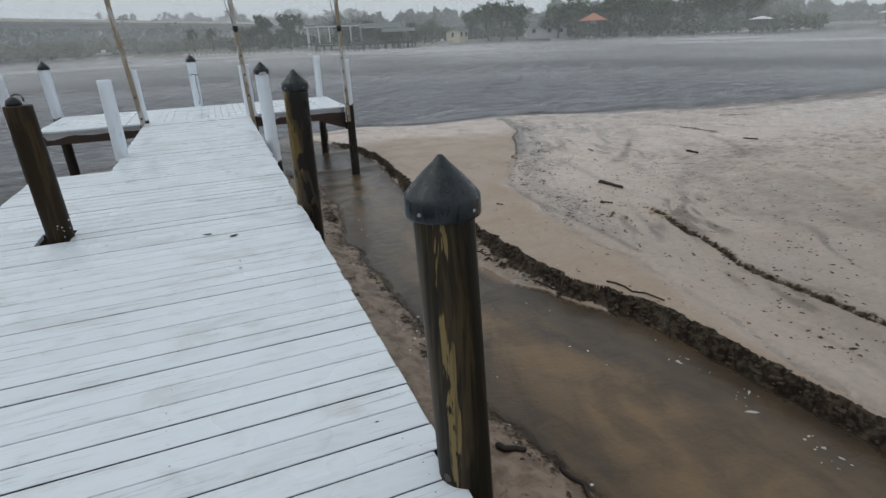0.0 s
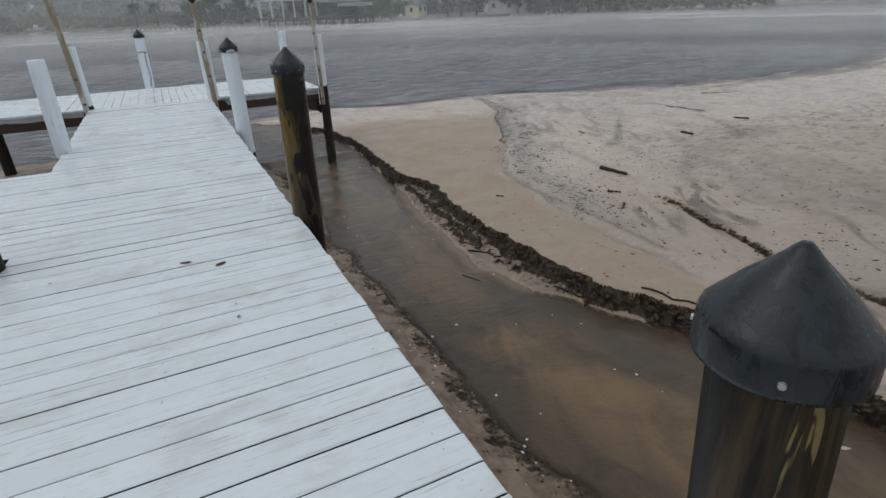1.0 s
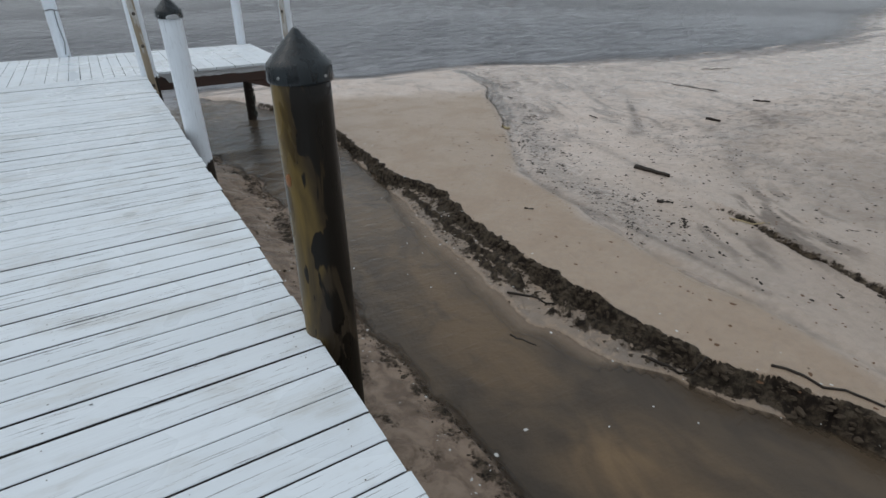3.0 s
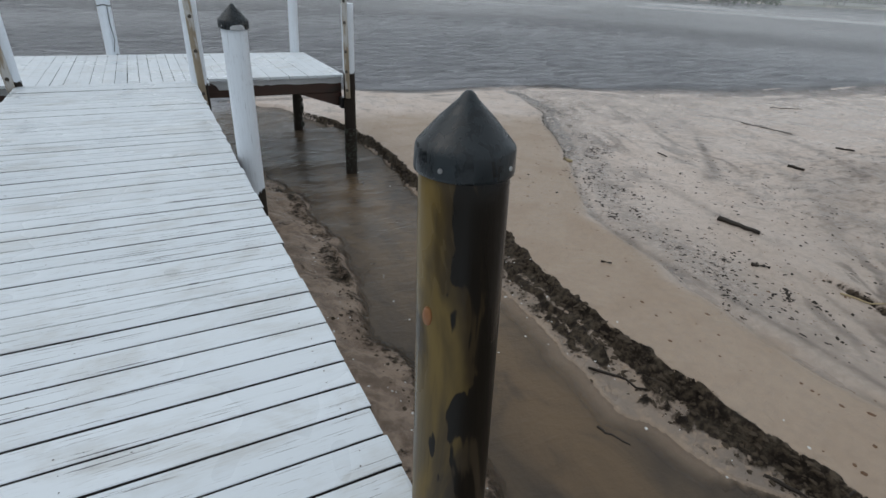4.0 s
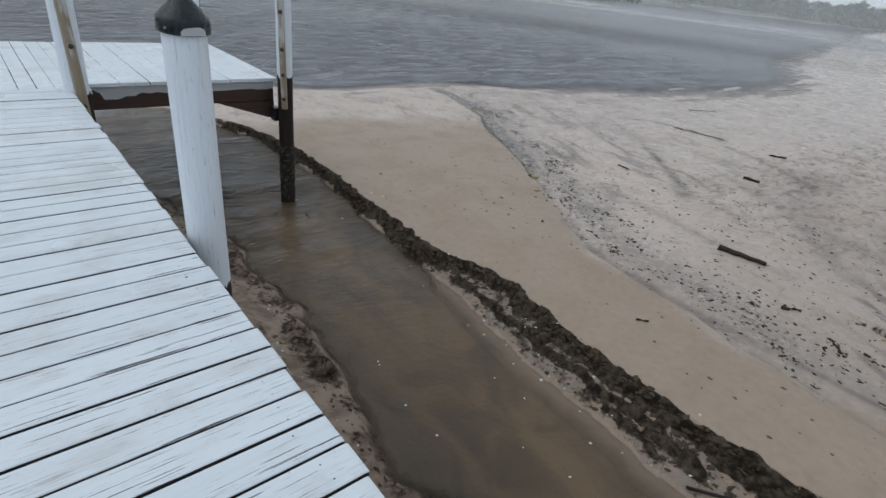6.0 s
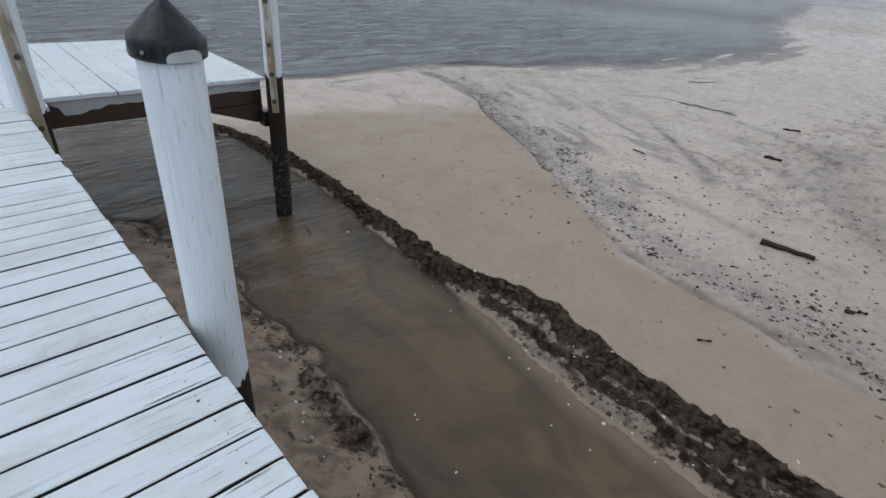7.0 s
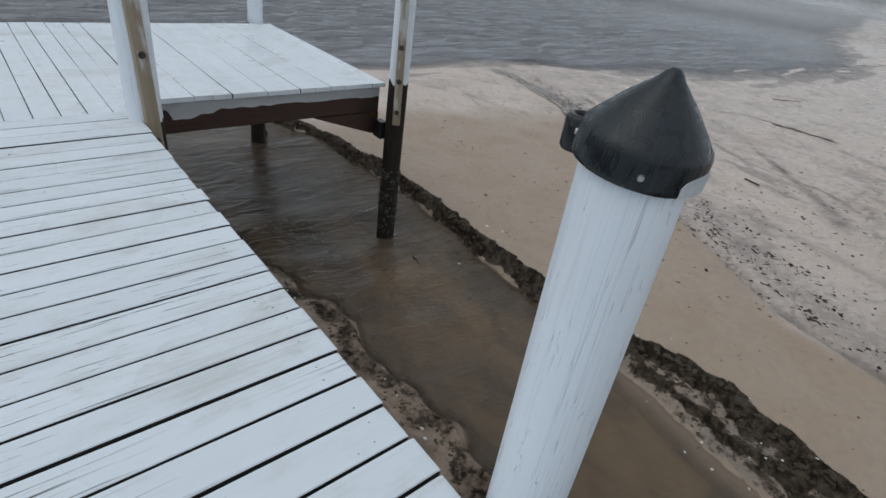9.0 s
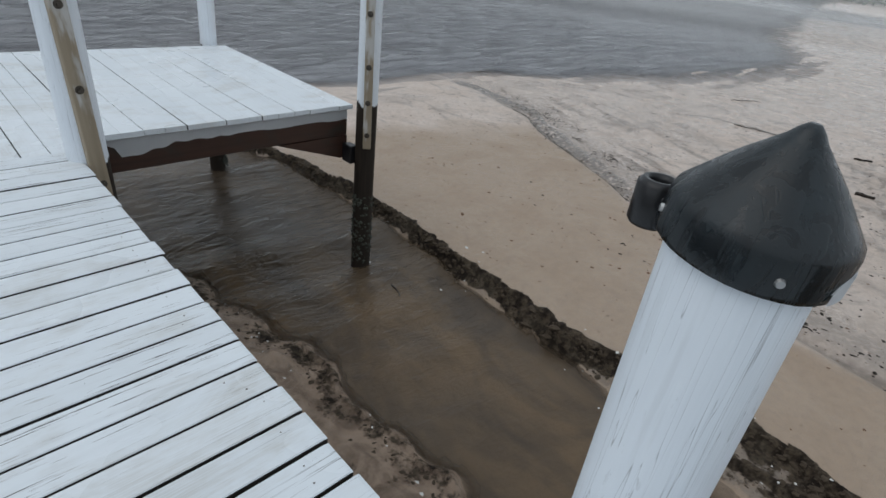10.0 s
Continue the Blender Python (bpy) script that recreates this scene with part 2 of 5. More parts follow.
def sand():
    k = Nodes("wet_sand")
    w = k.coords("World")
    fine = k.noise(w, 160, 4, 0.7)
    mid = k.noise(w, 14, 5, 0.6)
    big = k.noise(w, 1.3, 4, 0.55, 0.4)
    flow = k.noise(k.coords("World", (0.8, 0.6, 1)), 0.9, 3, 0.5, 2.2)
    thin = k.math("ABSOLUTE", k.math("SUBTRACT", flow, 0.5))
    smear = k.noise(k.coords("World", (1.2, 0.7, 1)), 1.6, 4, 0.6, 1.0)
    flat = k.attr("plateau")
    pale = k.mix(big, (0.63, 0.51, 0.43), (0.77, 0.65, 0.575))
    pale = k.mix(k.math("MULTIPLY", k.ramp(thin, 0.0, 0.05, 0.5, 0), k.ramp(smear, 0.42, 0.6)), pale, (0.24, 0.20, 0.18))
    pale = k.mix(k.ramp(smear, 0.50, 0.72, 0, 0.35), pale, (0.30, 0.25, 0.225))
    pale = k.mix(k.math("MULTIPLY", k.attr("stain_shade"), k.ramp(mid, 0.25, 0.6, 0.6, 1.0)), pale, (0.075, 0.066, 0.063))
    # Shade of footprints and dimples painted as dark patches in the sand colour.
    print_shade = k.noise(k.coords("World", (0.8, 1.5, 1)), 5.0, 3, 0.6, 0.5)
    pale = k.mix(k.math("MULTIPLY", k.attr("trodden"), k.ramp(print_shade, 0.50, 0.66, 0, 0.85)), pale, (0.14, 0.115, 0.10))
    pale = k.mix(k.ramp(k.axis(w, 1), 5.5, 10.5, 0.8, 0.0), pale, k.mix(k.math("MULTIPLY", k.attr("stain_shade"), k.ramp(mid, 0.25, 0.6, 0.7, 1.0)), k.mix(smear, (0.38, 0.30, 0.24), (0.56, 0.455, 0.375)), (0.085, 0.068, 0.056)))
    tan = k.mix(big, (0.390, 0.280, 0.197), (0.482, 0.366, 0.269))
    base = k.mix(flat, pale, tan)
    base = k.mix(k.ramp(mid, 0.38, 0.75, 0, 0.35), base, (0.29, 0.22, 0.165))
    base = k.mix(k.ramp(fine, 0.3, 0.8, 0, 0.35), base, (0.20, 0.15, 0.11))
    bank = k.mix(k.ramp(k.noise(w, 5.5, 5, 0.65, 0.5), 0.36, 0.62), (0.165, 0.110, 0.074), (0.33, 0.238, 0.172))
    base = k.mix(k.attr("bank"), base, bank)
    silt = k.mix(mid, (0.085, 0.073, 0.064), (0.28, 0.24, 0.21))
    turf = k.mix(mid, (0.05, 0.06, 0.03), (0.11, 0.115, 0.065))
    base = k.mix(k.attr("turf"), base, turf)
    base = k.mix(k.math("MULTIPLY", k.attr("silt"), k.ramp(mid, 0.25, 0.55)), base, silt)
    soil = k.mix(k.ramp(mid, 0.4, 0.7), (0.018, 0.013, 0.010), (0.105, 0.080, 0.056))
    peat = k.noise(w, 4.2, 4, 0.65, 0.6)
    soil = k.mix(k.ramp(peat, 0.46, 0.64, 0, 0.7), soil, k.mix(k.ramp(mid, 0.35, 0.7), (0.045, 0.036, 0.026), (0.13, 0.105, 0.078)))
    lump = k.math("ADD", k.math("MULTIPLY", k.noise(w, 22, 4, 0.65), 0.45), k.math("MULTIPLY", k.noise(w, 7.5, 3, 0.6), 0.55))
    mask = k.math("ADD", k.attr("soil"), k.math("MULTIPLY", k.math("SUBTRACT", lump, 0.5), 2.2))
    dark = k.ramp(mask, 0.28, 0.62)
    base = k.mix(dark, base, soil)
    rough_side = k.math("SUBTRACT", 1.0, k.math("MULTIPLY", flat, 0.6))
    foot = k.math("MULTIPLY", k.noise(k.coords("World", (1, 0.75, 1)), 6.5, 3, 0.55), rough_side)
    mid = k.math("ADD", mid, k.math("MULTIPLY", dark, k.math("ADD", k.noise(w, 38, 4, 0.7), lump)))
    k.bump(k.math("ADD", k.math("ADD", mid, k.math("MULTIPLY", k.math("MULTIPLY", foot, 2.2), k.math("SUBTRACT", 1.0, k.math("MULTIPLY", k.attr("sheen"), 0.75)))), k.math("MULTIPLY", fine, 0.4)), 0.7, 0.032)
    wet = k.math("SUBTRACT", k.ramp(big, 0.3, 0.65, 0.56, 0.30), k.math("MULTIPLY", k.attr("silt"), 0.2))
    wet = k.math("ADD", wet, k.math("MULTIPLY", dark, 0.35))
    wet = k.math("SUBTRACT", wet, k.math("MULTIPLY", k.attr("sheen"), 0.22))
    return k.done(base, wet, 0.0, k.math("SUBTRACT", k.math("SUBTRACT", 0.5, k.math("MULTIPLY", k.attr("stain_shade"), 0.25)), k.math("MULTIPLY", dark, 0.38)))


def water():
    k = Nodes("murky_brown_water")
    w = k.coords("World")
    silt = k.noise(k.coords("World", (0.75, 0.33, 1)), 1.3, 4, 0.55, 1.2)
    cloudy = k.noise(k.coords("World", (1.0, 0.6, 1)), 2.4, 4, 0.55, 0.8)
    base = k.mix(k.math("MULTIPLY", k.ramp(silt, 0.30, 0.58, 0.25, 1.0), k.math("ADD", k.math("MULTIPLY", k.attr("shoal"), 0.85), 0.22)), (0.066, 0.050, 0.036), (0.190, 0.123, 0.066))
    base = k.mix(k.ramp(cloudy, 0.4, 0.68, 0, 0.5), base, (0.040, 0.031, 0.024))
    # Open river's base paled to sky grey, making up for weak reflection.
    base = k.mix(k.attr("open_sky_grey"), base, (0.265, 0.265, 0.280))
    rip = k.noise(k.coords("World", (1.6, 4.2, 1)), 2.0, 4, 0.6, 0.4)
    tiny = k.noise(w, 22, 4, 0.6)
    crest = k.noise(k.coords("World", (0.55, 2.6, 1)), 1.5, 4, 0.62, 0.9)
    rip = k.math("ADD", rip, k.math("MULTIPLY", k.ramp(crest, 0.35, 0.65), k.math("MULTIPLY", k.attr("river"), 1.3)))
    wave = k.math("ADD", k.math("MULTIPLY", rip, k.math("ADD", k.math("MULTIPLY", k.attr("river"), 3.6), k.math("ADD", k.math("MULTIPLY", k.attr("lively"), 1.15), 0.3))), k.math("MULTIPLY", tiny, 0.12))
    k.bump(wave, 0.75, 0.06)
    k.bsdf.inputs["IOR"].default_value = 1.33
    k.put(k.bsdf.inputs["Alpha"], k.math("SUBTRACT", 1.0, k.math("MULTIPLY", k.attr("shallow"), 0.72)))
    return k.done(base, k.ramp(k.attr("river"), 0, 1, 0.09, 0.10))


def rain_veil(name, rise):
    k = Nodes(name)
    k.n.remove(k.bsdf)
    out = k.n["Material Output"]
    # White see-through sheet that imitates haze, fading at top and foot.
    haze = k.n.new("ShaderNodeBsdfDiffuse")
    haze.inputs["Color"].default_value = (0.93, 0.93, 0.93, 1)
    clear = k.n.new("ShaderNodeBsdfTransparent")
    mixed = k.n.new("ShaderNodeMixShader")
    streak = k.noise(k.coords("World", (0.05, 0.05, 0.012)), 1.0, 3, 0.5)
    fade = k.math("MULTIPLY", k.ramp(k.axis(k.coords("Generated"), 2), 0.15, 1.0, 1.0, 0.0), k.ramp(k.axis(k.coords("Generated"), 2), 0.02, rise))
    k.l.new(k.math("MULTIPLY", k.math("MULTIPLY", k.ramp(streak, 0.3, 0.7, 0.75, 1.25), k.attr("veil_strength")), fade), mixed.inputs[0])
    k.l.new(clear.outputs[0], mixed.inputs[1])
    k.l.new(haze.outputs[0], mixed.inputs[2])
    k.l.new(mixed.outputs[0], out.inputs["Surface"])
    return k.mat


def leaves(name, a, b):
    k = Nodes(name)
    n = k.noise(k.coords("World"), 0.35, 3, 0.6)
    return k.done(k.mix(k.island(), k.mix(n, a, b), b), 0.7)


PLANK = white_plank_paint()
POST_WHITE = white_post_paint()
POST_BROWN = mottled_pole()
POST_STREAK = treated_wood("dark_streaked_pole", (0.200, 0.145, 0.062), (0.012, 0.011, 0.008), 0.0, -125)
POST_DARK = treated_wood("dark_wet_pole", (0.050, 0.032, 0.014), (0.022, 0.014, 0.007), 0.2)
BEAM = brown_beam()
# Bare plank sides, near black: shade of the gaps put into the colour.
PLANK_SIDE = plain("gap_shade_plank_side", (0.012, 0.010, 0.009), (0.05, 0.045, 0.04), 30, 0.8)
TAN = tan_board()
CAP = black_cap()
SAND = sand()
WATER = water()
VEIL = rain_veil("rain_haze_layer", 0.08)
MIST = rain_veil("mist_haze_sheet", 0.35)
STEEL = plain("galvanised_steel", (0.32, 0.32, 0.32), (0.5, 0.5, 0.5), 60, 0.4, 0.9)
RUST = plain("dark_bolt_steel", (0.05, 0.045, 0.04), (0.14, 0.12, 0.10), 80, 0.5, 0.6)
BLACK = plain("black_hardware", (0.008, 0.008, 0.009), (0.02, 0.02, 0.022), 30, 0.3)
ROPE = plain("grey_cord", (0.10, 0.11, 0.12), (0.22, 0.22, 0.22), 60, 0.8)
PAINT_CHIP = plain("flaking_white_paint", (0.72, 0.74, 0.76), (0.86, 0.87, 0.88), 25, 0.5)
CRUST = plain("barnacle_crust", (0.018, 0.020, 0.015), (0.085, 0.09, 0.07), 40, 0.8, island=True)
DRIFT = plain("wet_driftwood", (0.012, 0.009, 0.007), (0.045, 0.034, 0.026), 30, 0.5, spec=0.25)
PALE_WOOD = plain("pale_driftwood", (0.30, 0.23, 0.12), (0.46, 0.37, 0.22), 30, 0.6)
FLECK = plain("dark_litter", (0.008, 0.007, 0.007), (0.05, 0.038, 0.028), 8, 0.8, bump=0, space="World", island=True, spec=0.2)
CLOD = plain("peaty_clods", (0.014, 0.011, 0.008), (0.135, 0.103, 0.075), 14, 0.9, bump=0.5, space="World", island=True, spec=0.15)
SHELL = plain("shell_bits", (0.5, 0.48, 0.45), (0.75, 0.74, 0.72), 30, 0.5, bump=0, island=True)
FOAM = plain("dull_foam", (0.30, 0.28, 0.25), (0.52, 0.50, 0.46), 60, 0.6, bump=0, island=True)
LEAF_LITTER = plain("brown_leaf", (0.075, 0.036, 0.018), (0.20, 0.105, 0.05), 50, 0.6)
KNOT = plain("orange_knot", (0.16, 0.06, 0.02), (0.30, 0.13, 0.045), 60, 0.5)
FOLIAGE = leaves("tree_leaves", (0.026, 0.048, 0.020), (0.062, 0.096, 0.042))
# Leaf colour paled and greyed: distance haze put into the base colour.
FOLIAGE_FAR = leaves("haze_pale_leaves", (0.06, 0.078, 0.062), (0.095, 0.115, 0.09))
MARSH = leaves("marsh_grass", (0.07, 0.085, 0.035), (0.13, 0.13, 0.06))
BARK = plain("bark", (0.05, 0.04, 0.03), (0.12, 0.10, 0.08), 6, 0.9)
CONCRETE = plain("bridge_concrete", (0.24, 0.24, 0.235), (0.34, 0.34, 0.33), 0.6, 0.85, space="World")
RAIL = plain("pale_concrete_rail", (0.62, 0.57, 0.46), (0.78, 0.72, 0.60), 0.8, 0.8, space="World")
ROOF_GREY = plain("grey_metal_roof", (0.24, 0.27, 0.26), (0.33, 0.36, 0.35), 1.5, 0.5, space="World")
ROOF_WHITE = plain("white_metal_roof", (0.6, 0.6, 0.6), (0.75, 0.75, 0.75), 1.5, 0.5, space="World")
ROOF_ORANGE = plain("terracotta_roof", (0.36, 0.14, 0.075), (0.5, 0.22, 0.12), 2.0, 0.7, space="World")
CREAM = plain("cream_siding", (0.58, 0.52, 0.36), (0.70, 0.64, 0.46), 1.5, 0.7, space="World")
WALL_WHITE = plain("white_wall", (0.6, 0.6, 0.58), (0.72, 0.72, 0.7), 1.5, 0.7, space="World")
PIER_WOOD = plain("grey_pier_wood", (0.06, 0.065, 0.06), (0.13, 0.13, 0.12), 2.0, 0.8, space="World")
DARK_GLASS = plain("dark_window", (0.02, 0.025, 0.03), (0.04, 0.045, 0.05), 2.0, 0.15, bump=0)
SHORE_SAND = plain("pale_shore", (0.42, 0.40, 0.36), (0.58, 0.55, 0.5), 0.5, 0.85, space="World")


# ---- mesh helpers ----
def raw(name, verts, faces, mat, parent=None, label="", smooth=False):
    me = bpy.data.meshes.new(name)
    me.from_pydata([tuple(v) for v in verts], [], [tuple(f) for f in faces])
    me.materials.append(mat)
    if smooth:
        me.polygons.foreach_set("use_smooth", [True] * len(me.polygons))
    ob = new(name, me)
    if parent:
        ob.parent = parent
    if label:
        tagged(ob, label)
    return ob


def part(name, bm, mat, parent=None, label="", smooth=False):
    bmesh.ops.recalc_face_normals(bm, faces=bm.faces)
    me = bpy.data.meshes.new(name)
    bm.to_mesh(me)
    bm.free()
    me.materials.append(mat)
    if smooth:
        me.polygons.foreach_set("use_smooth", [True] * len(me.polygons))
    ob = new(name, me)
    if parent:
        ob.parent = parent
    if label:
        tagged(ob, label)
    return ob


def thing(name, label, category, at=(0, 0, 0), group="", kind=""):
    ob = new(name)
    ob.location = at
    ob.empty_display_size = 0.1
    return tagged(ob, label, category, group, kind)


def add_box(bm, lo, hi, bevel=0.0):
    c = [(a + b) / 2 for a, b in zip(lo, hi)]
    s = [b - a for a, b in zip(lo, hi)]
    r = bmesh.ops.create_cube(bm, size=1, matrix=Matrix.Translation(c) @ Matrix.Diagonal((*s, 1)))
    if bevel:
        es = list({e for v in r["verts"] for e in v.link_edges})
        bmesh.ops.bevel(bm, geom=es, offset=bevel, segments=1, affect="EDGES")


def box(lo, hi, bevel=0.0):
    bm = bmesh.new()
    add_box(bm, lo, hi, bevel)
    return bm


def lathe(profile, segs=28, wobble=0.0, seed=0.0, shift=None):
    """A turned body from (radius, z) pairs, closed at both ends."""
    bm = bmesh.new()
    rings = []
    for r, z in profile:
        ring = []
        sx, sy = shift(z) if shift else (0, 0)
        for i in range(segs):
            a = 2 * math.pi * i / segs
            rr = r
            if wobble:
                rr *= 1 + wobble * noise.noise(Vector((math.cos(a) * 1.6 + seed, math.sin(a) * 1.6, z * 0.9 + seed)))
                rr *= 1 + wobble * 0.35 * noise.noise(Vector((math.cos(a) * 6 + seed, math.sin(a) * 6, z * 1.5)))
            ring.append(bm.verts.new((rr * math.cos(a) + sx, rr * math.sin(a) + sy, z)))
        rings.append(ring)
    for a, b in zip(rings, rings[1:]):
        for i in range(segs):
            bm.faces.new((a[i], a[(i + 1) % segs], b[(i + 1) % segs], b[i]))
    bm.faces.new(rings[0][::-1])
    bm.faces.new(rings[-1])
    return bm


def add_tube(bm, points, radius, segs=8, taper=1.0):
    rings = []
    n = len(points)
    for i, p in enumerate(points):
        p = Vector(p)
        d = (Vector(points[min(i + 1, n - 1)]) - Vector(points[max(i - 1, 0)])).normalized()
        u = d.orthogonal().normalized()
        w = d.cross(u)
        r = radius * (1 + (taper - 1) * i / max(1, n - 1))
        rings.append([bm.verts.new(p + r * (math.cos(2 * math.pi * k / segs) * u + math.sin(2 * math.pi * k / segs) * w)) for k in range(segs)])
    for a, b in zip(rings, rings[1:]):
        for k in range(segs):
            bm.faces.new((a[k], a[(k + 1) % segs], b[(k + 1) % segs], b[k]))
    bm.faces.new(rings[0][::-1])
    bm.faces.new(rings[-1])


# ---- ground: one sheet from the beach over the river bed to the far shore ----
def value_noise(x, y, seed=0):
    def h(i, j):
        v = np.sin(i * 127.1 + j * 311.7 + seed * 74.7) * 43758.5453
        return v - np.floor(v)
    xi, yi = np.floor(x), np.floor(y)
    u, v = x - xi, y - yi
    u, v = u * u * (3 - 2 * u), v * v * (3 - 2 * v)
    a, b, c, d = h(xi, yi), h(xi + 1, yi), h(xi, yi + 1), h(xi + 1, yi + 1)
    return (a + (b - a) * u) * (1 - v) + (c + (d - c) * u) * v


def fbm(x, y, scale, octaves=4, seed=0):
    out, amp, tot = 0, 1.0, 0
    for o in range(octaves):
        out = out + amp * value_noise(x * scale * 2 ** o + 17.3 * o, y * scale * 2 ** o - 9.1 * o, seed + o)
        tot += amp
        amp *= 0.5
    return out / tot * 2 - 1


def step(v, lo, hi):
    s = np.clip((v - lo) / (hi - lo), 0, 1)
    return s * s * (3 - 2 * s)


LIP = ((-8, 4.0), (1.9, 3.62), (3.1, 3.54), (3.85, 3.5), (4.45, 3.27), (5.07, 2.95), (6.1, 2.83), (7.25, 2.75), (8.2, 2.91), (9.2, 2.99), (9.9, 2.86), (10.4, 2.74), (11.2, 2.86), (12.1, 2.86), (12.7, 3.0), (13.4, 3.05), (14.2, 2.98), (15.2, 2.84), (16.2, 2.45), (17.2, 2.1), (17.7, 1.6), (18.1, 0.6))
FOOT = ((-8, 3.95), (1.8, 3.57), (3.1, 3.49), (3.7, 3.44), (4.3, 3.24), (4.8, 2.92), (5.2, 2.78), (5.55, 2.58), (6.4, 2.26), (7.1, 2.32), (7.7, 2.44), (9.0, 2.53), (10, 2.66), (10.7, 2.68), (12, 2.8), (13.4, 2.95), (15.2, 2.78), (16.2, 2.38), (17.2, 2.0), (17.7, 1.5), (18.1, 0.5))
BANK = ((-8, 1.5), (2.4, 1.32), (3.05, 1.22), (3.45, 1.10), (4.2, 1.05), (5.1, 1.06), (6.05, 1.08), (6.7, 1.0), (7.1, 0.89), (7.7, 0.95), (8.1, 0.79), (8.6, 0.89), (9.2, 0.97), (10.3, 1.03), (11.3, 1.0), (12.1, 0.92), (12.9, 0.7), (13.6, 0.2), (14.4, -0.8), (15.5, -3.0), (17, -8.0))
CREEK = ((-8, 3.5), (2.7, 3.78), (3.9, 3.93), (5.3, 4.03), (6.5, 4.08), (7.6, 4.22), (8.45, 4.4), (9.45, 4.65), (11.3, 5.78), (12.3, 6.5), (13.4, 7.0), (14.7, 7.75), (16.5, 8.4), (18.2, 8.4))
SEA = ((-60, 17.0), (0.2, 17.3), (1.6, 18.4), (4, 18.6), (6.5, 17.9), (9, 17.9), (10.5, 17.5), (12.3, 16.5), (16.5, 14.7), (20.7, 13.9), (25, 13.9), (30, 15.2), (37, 18.2), (79, 28), (178, 49), (400, 80))
SHORE = ((-400, 260), (-120, 215), (-49, 176), (-25, 143), (-5, 139), (11, 118), (22, 107), (34, 103), (54, 111), (71, 113), (83, 111), (109, 108), (125, 104), (150, 96), (200, 68), (300, 30), (400, -60))


def lookup(table, v):
    a = np.array(table)
    return np.interp(v, a[:, 0], a[:, 1])


def ragged(y, seed, fine=1.0):
    """Sideways unevenness of an eroded edge."""
    z = np.zeros_like(y)
    return 0.10 * fbm(y, z, 1.1, 3, seed) + 0.06 * fine * fbm(y, z + 5, 3.6, 2, seed + 9)


def edge_lines(y):
    """The lip and the foot of the eroded channel edge."""
    lip = lookup(LIP, y) + ragged(y, 11)
    foot = lookup(FOOT, y) + 0.85 * ragged(y, 11)
    return lip, np.minimum(foot, lip - 0.03)


# dark smears of silt on the beach: half widths at both ends, depth of tone, line
STROKES = (
    (0.05, 0.16, 0.75, ((9.4, 11.6), (9.03, 11.17), (8.28, 10.38), (7.84, 9.96), (7.42, 9.66))),
    (0.55, 0.08, 0.42, ((11.0, 9.0), (9.5, 8.67), (8.56, 8.36), (7.94, 8.06), (7.38, 7.7), (6.67, 7.22))),
    (0.04, 0.09, 0.85, ((11.3, 13.46), (11.89, 13.0), (12.05, 12.2), (12.1, 11.65), (12.03, 11.16))),
    (0.10, 0.16, 0.60, ((11.5, 10.9), (11.25, 10.3), (10.79, 9.38), (10.2, 8.7))),
    (0.05, 0.08, 0.50, ((9.41, 12.95), (9.01, 12.33), (8.63, 11.54), (8.1, 11.0))),
    (0.13, 0.08, 0.32, ((6.6, 10.6), (6.44, 10.12), (6.34, 9.45), (6.19, 8.65), (6.05, 7.6))),
    (0.08, 0.05, 0.60, ((4.5, 9.3), (4.35, 8.3), (4.3, 7.3), (4.36, 6.4), (4.30, 5.4))),
)


def stroke(x, y, line, w0, w1):
    """How near plan points lie to a tapering line, 0 to 1."""
    out = np.zeros_like(x)
    n = len(line) - 1
    for i, ((ax, ay), (bx, by)) in enumerate(zip(line, line[1:])):
        dx, dy = bx - ax, by - ay
        f = np.clip(((x - ax) * dx + (y - ay) * dy) / (dx * dx + dy * dy), 0, 1)
        wide = w0 + (w1 - w0) * (i + f) / n
        out = np.maximum(out, np.exp(-((x - ax - f * dx) ** 2 + (y - ay - f * dy) ** 2) / wide ** 2))
    return out


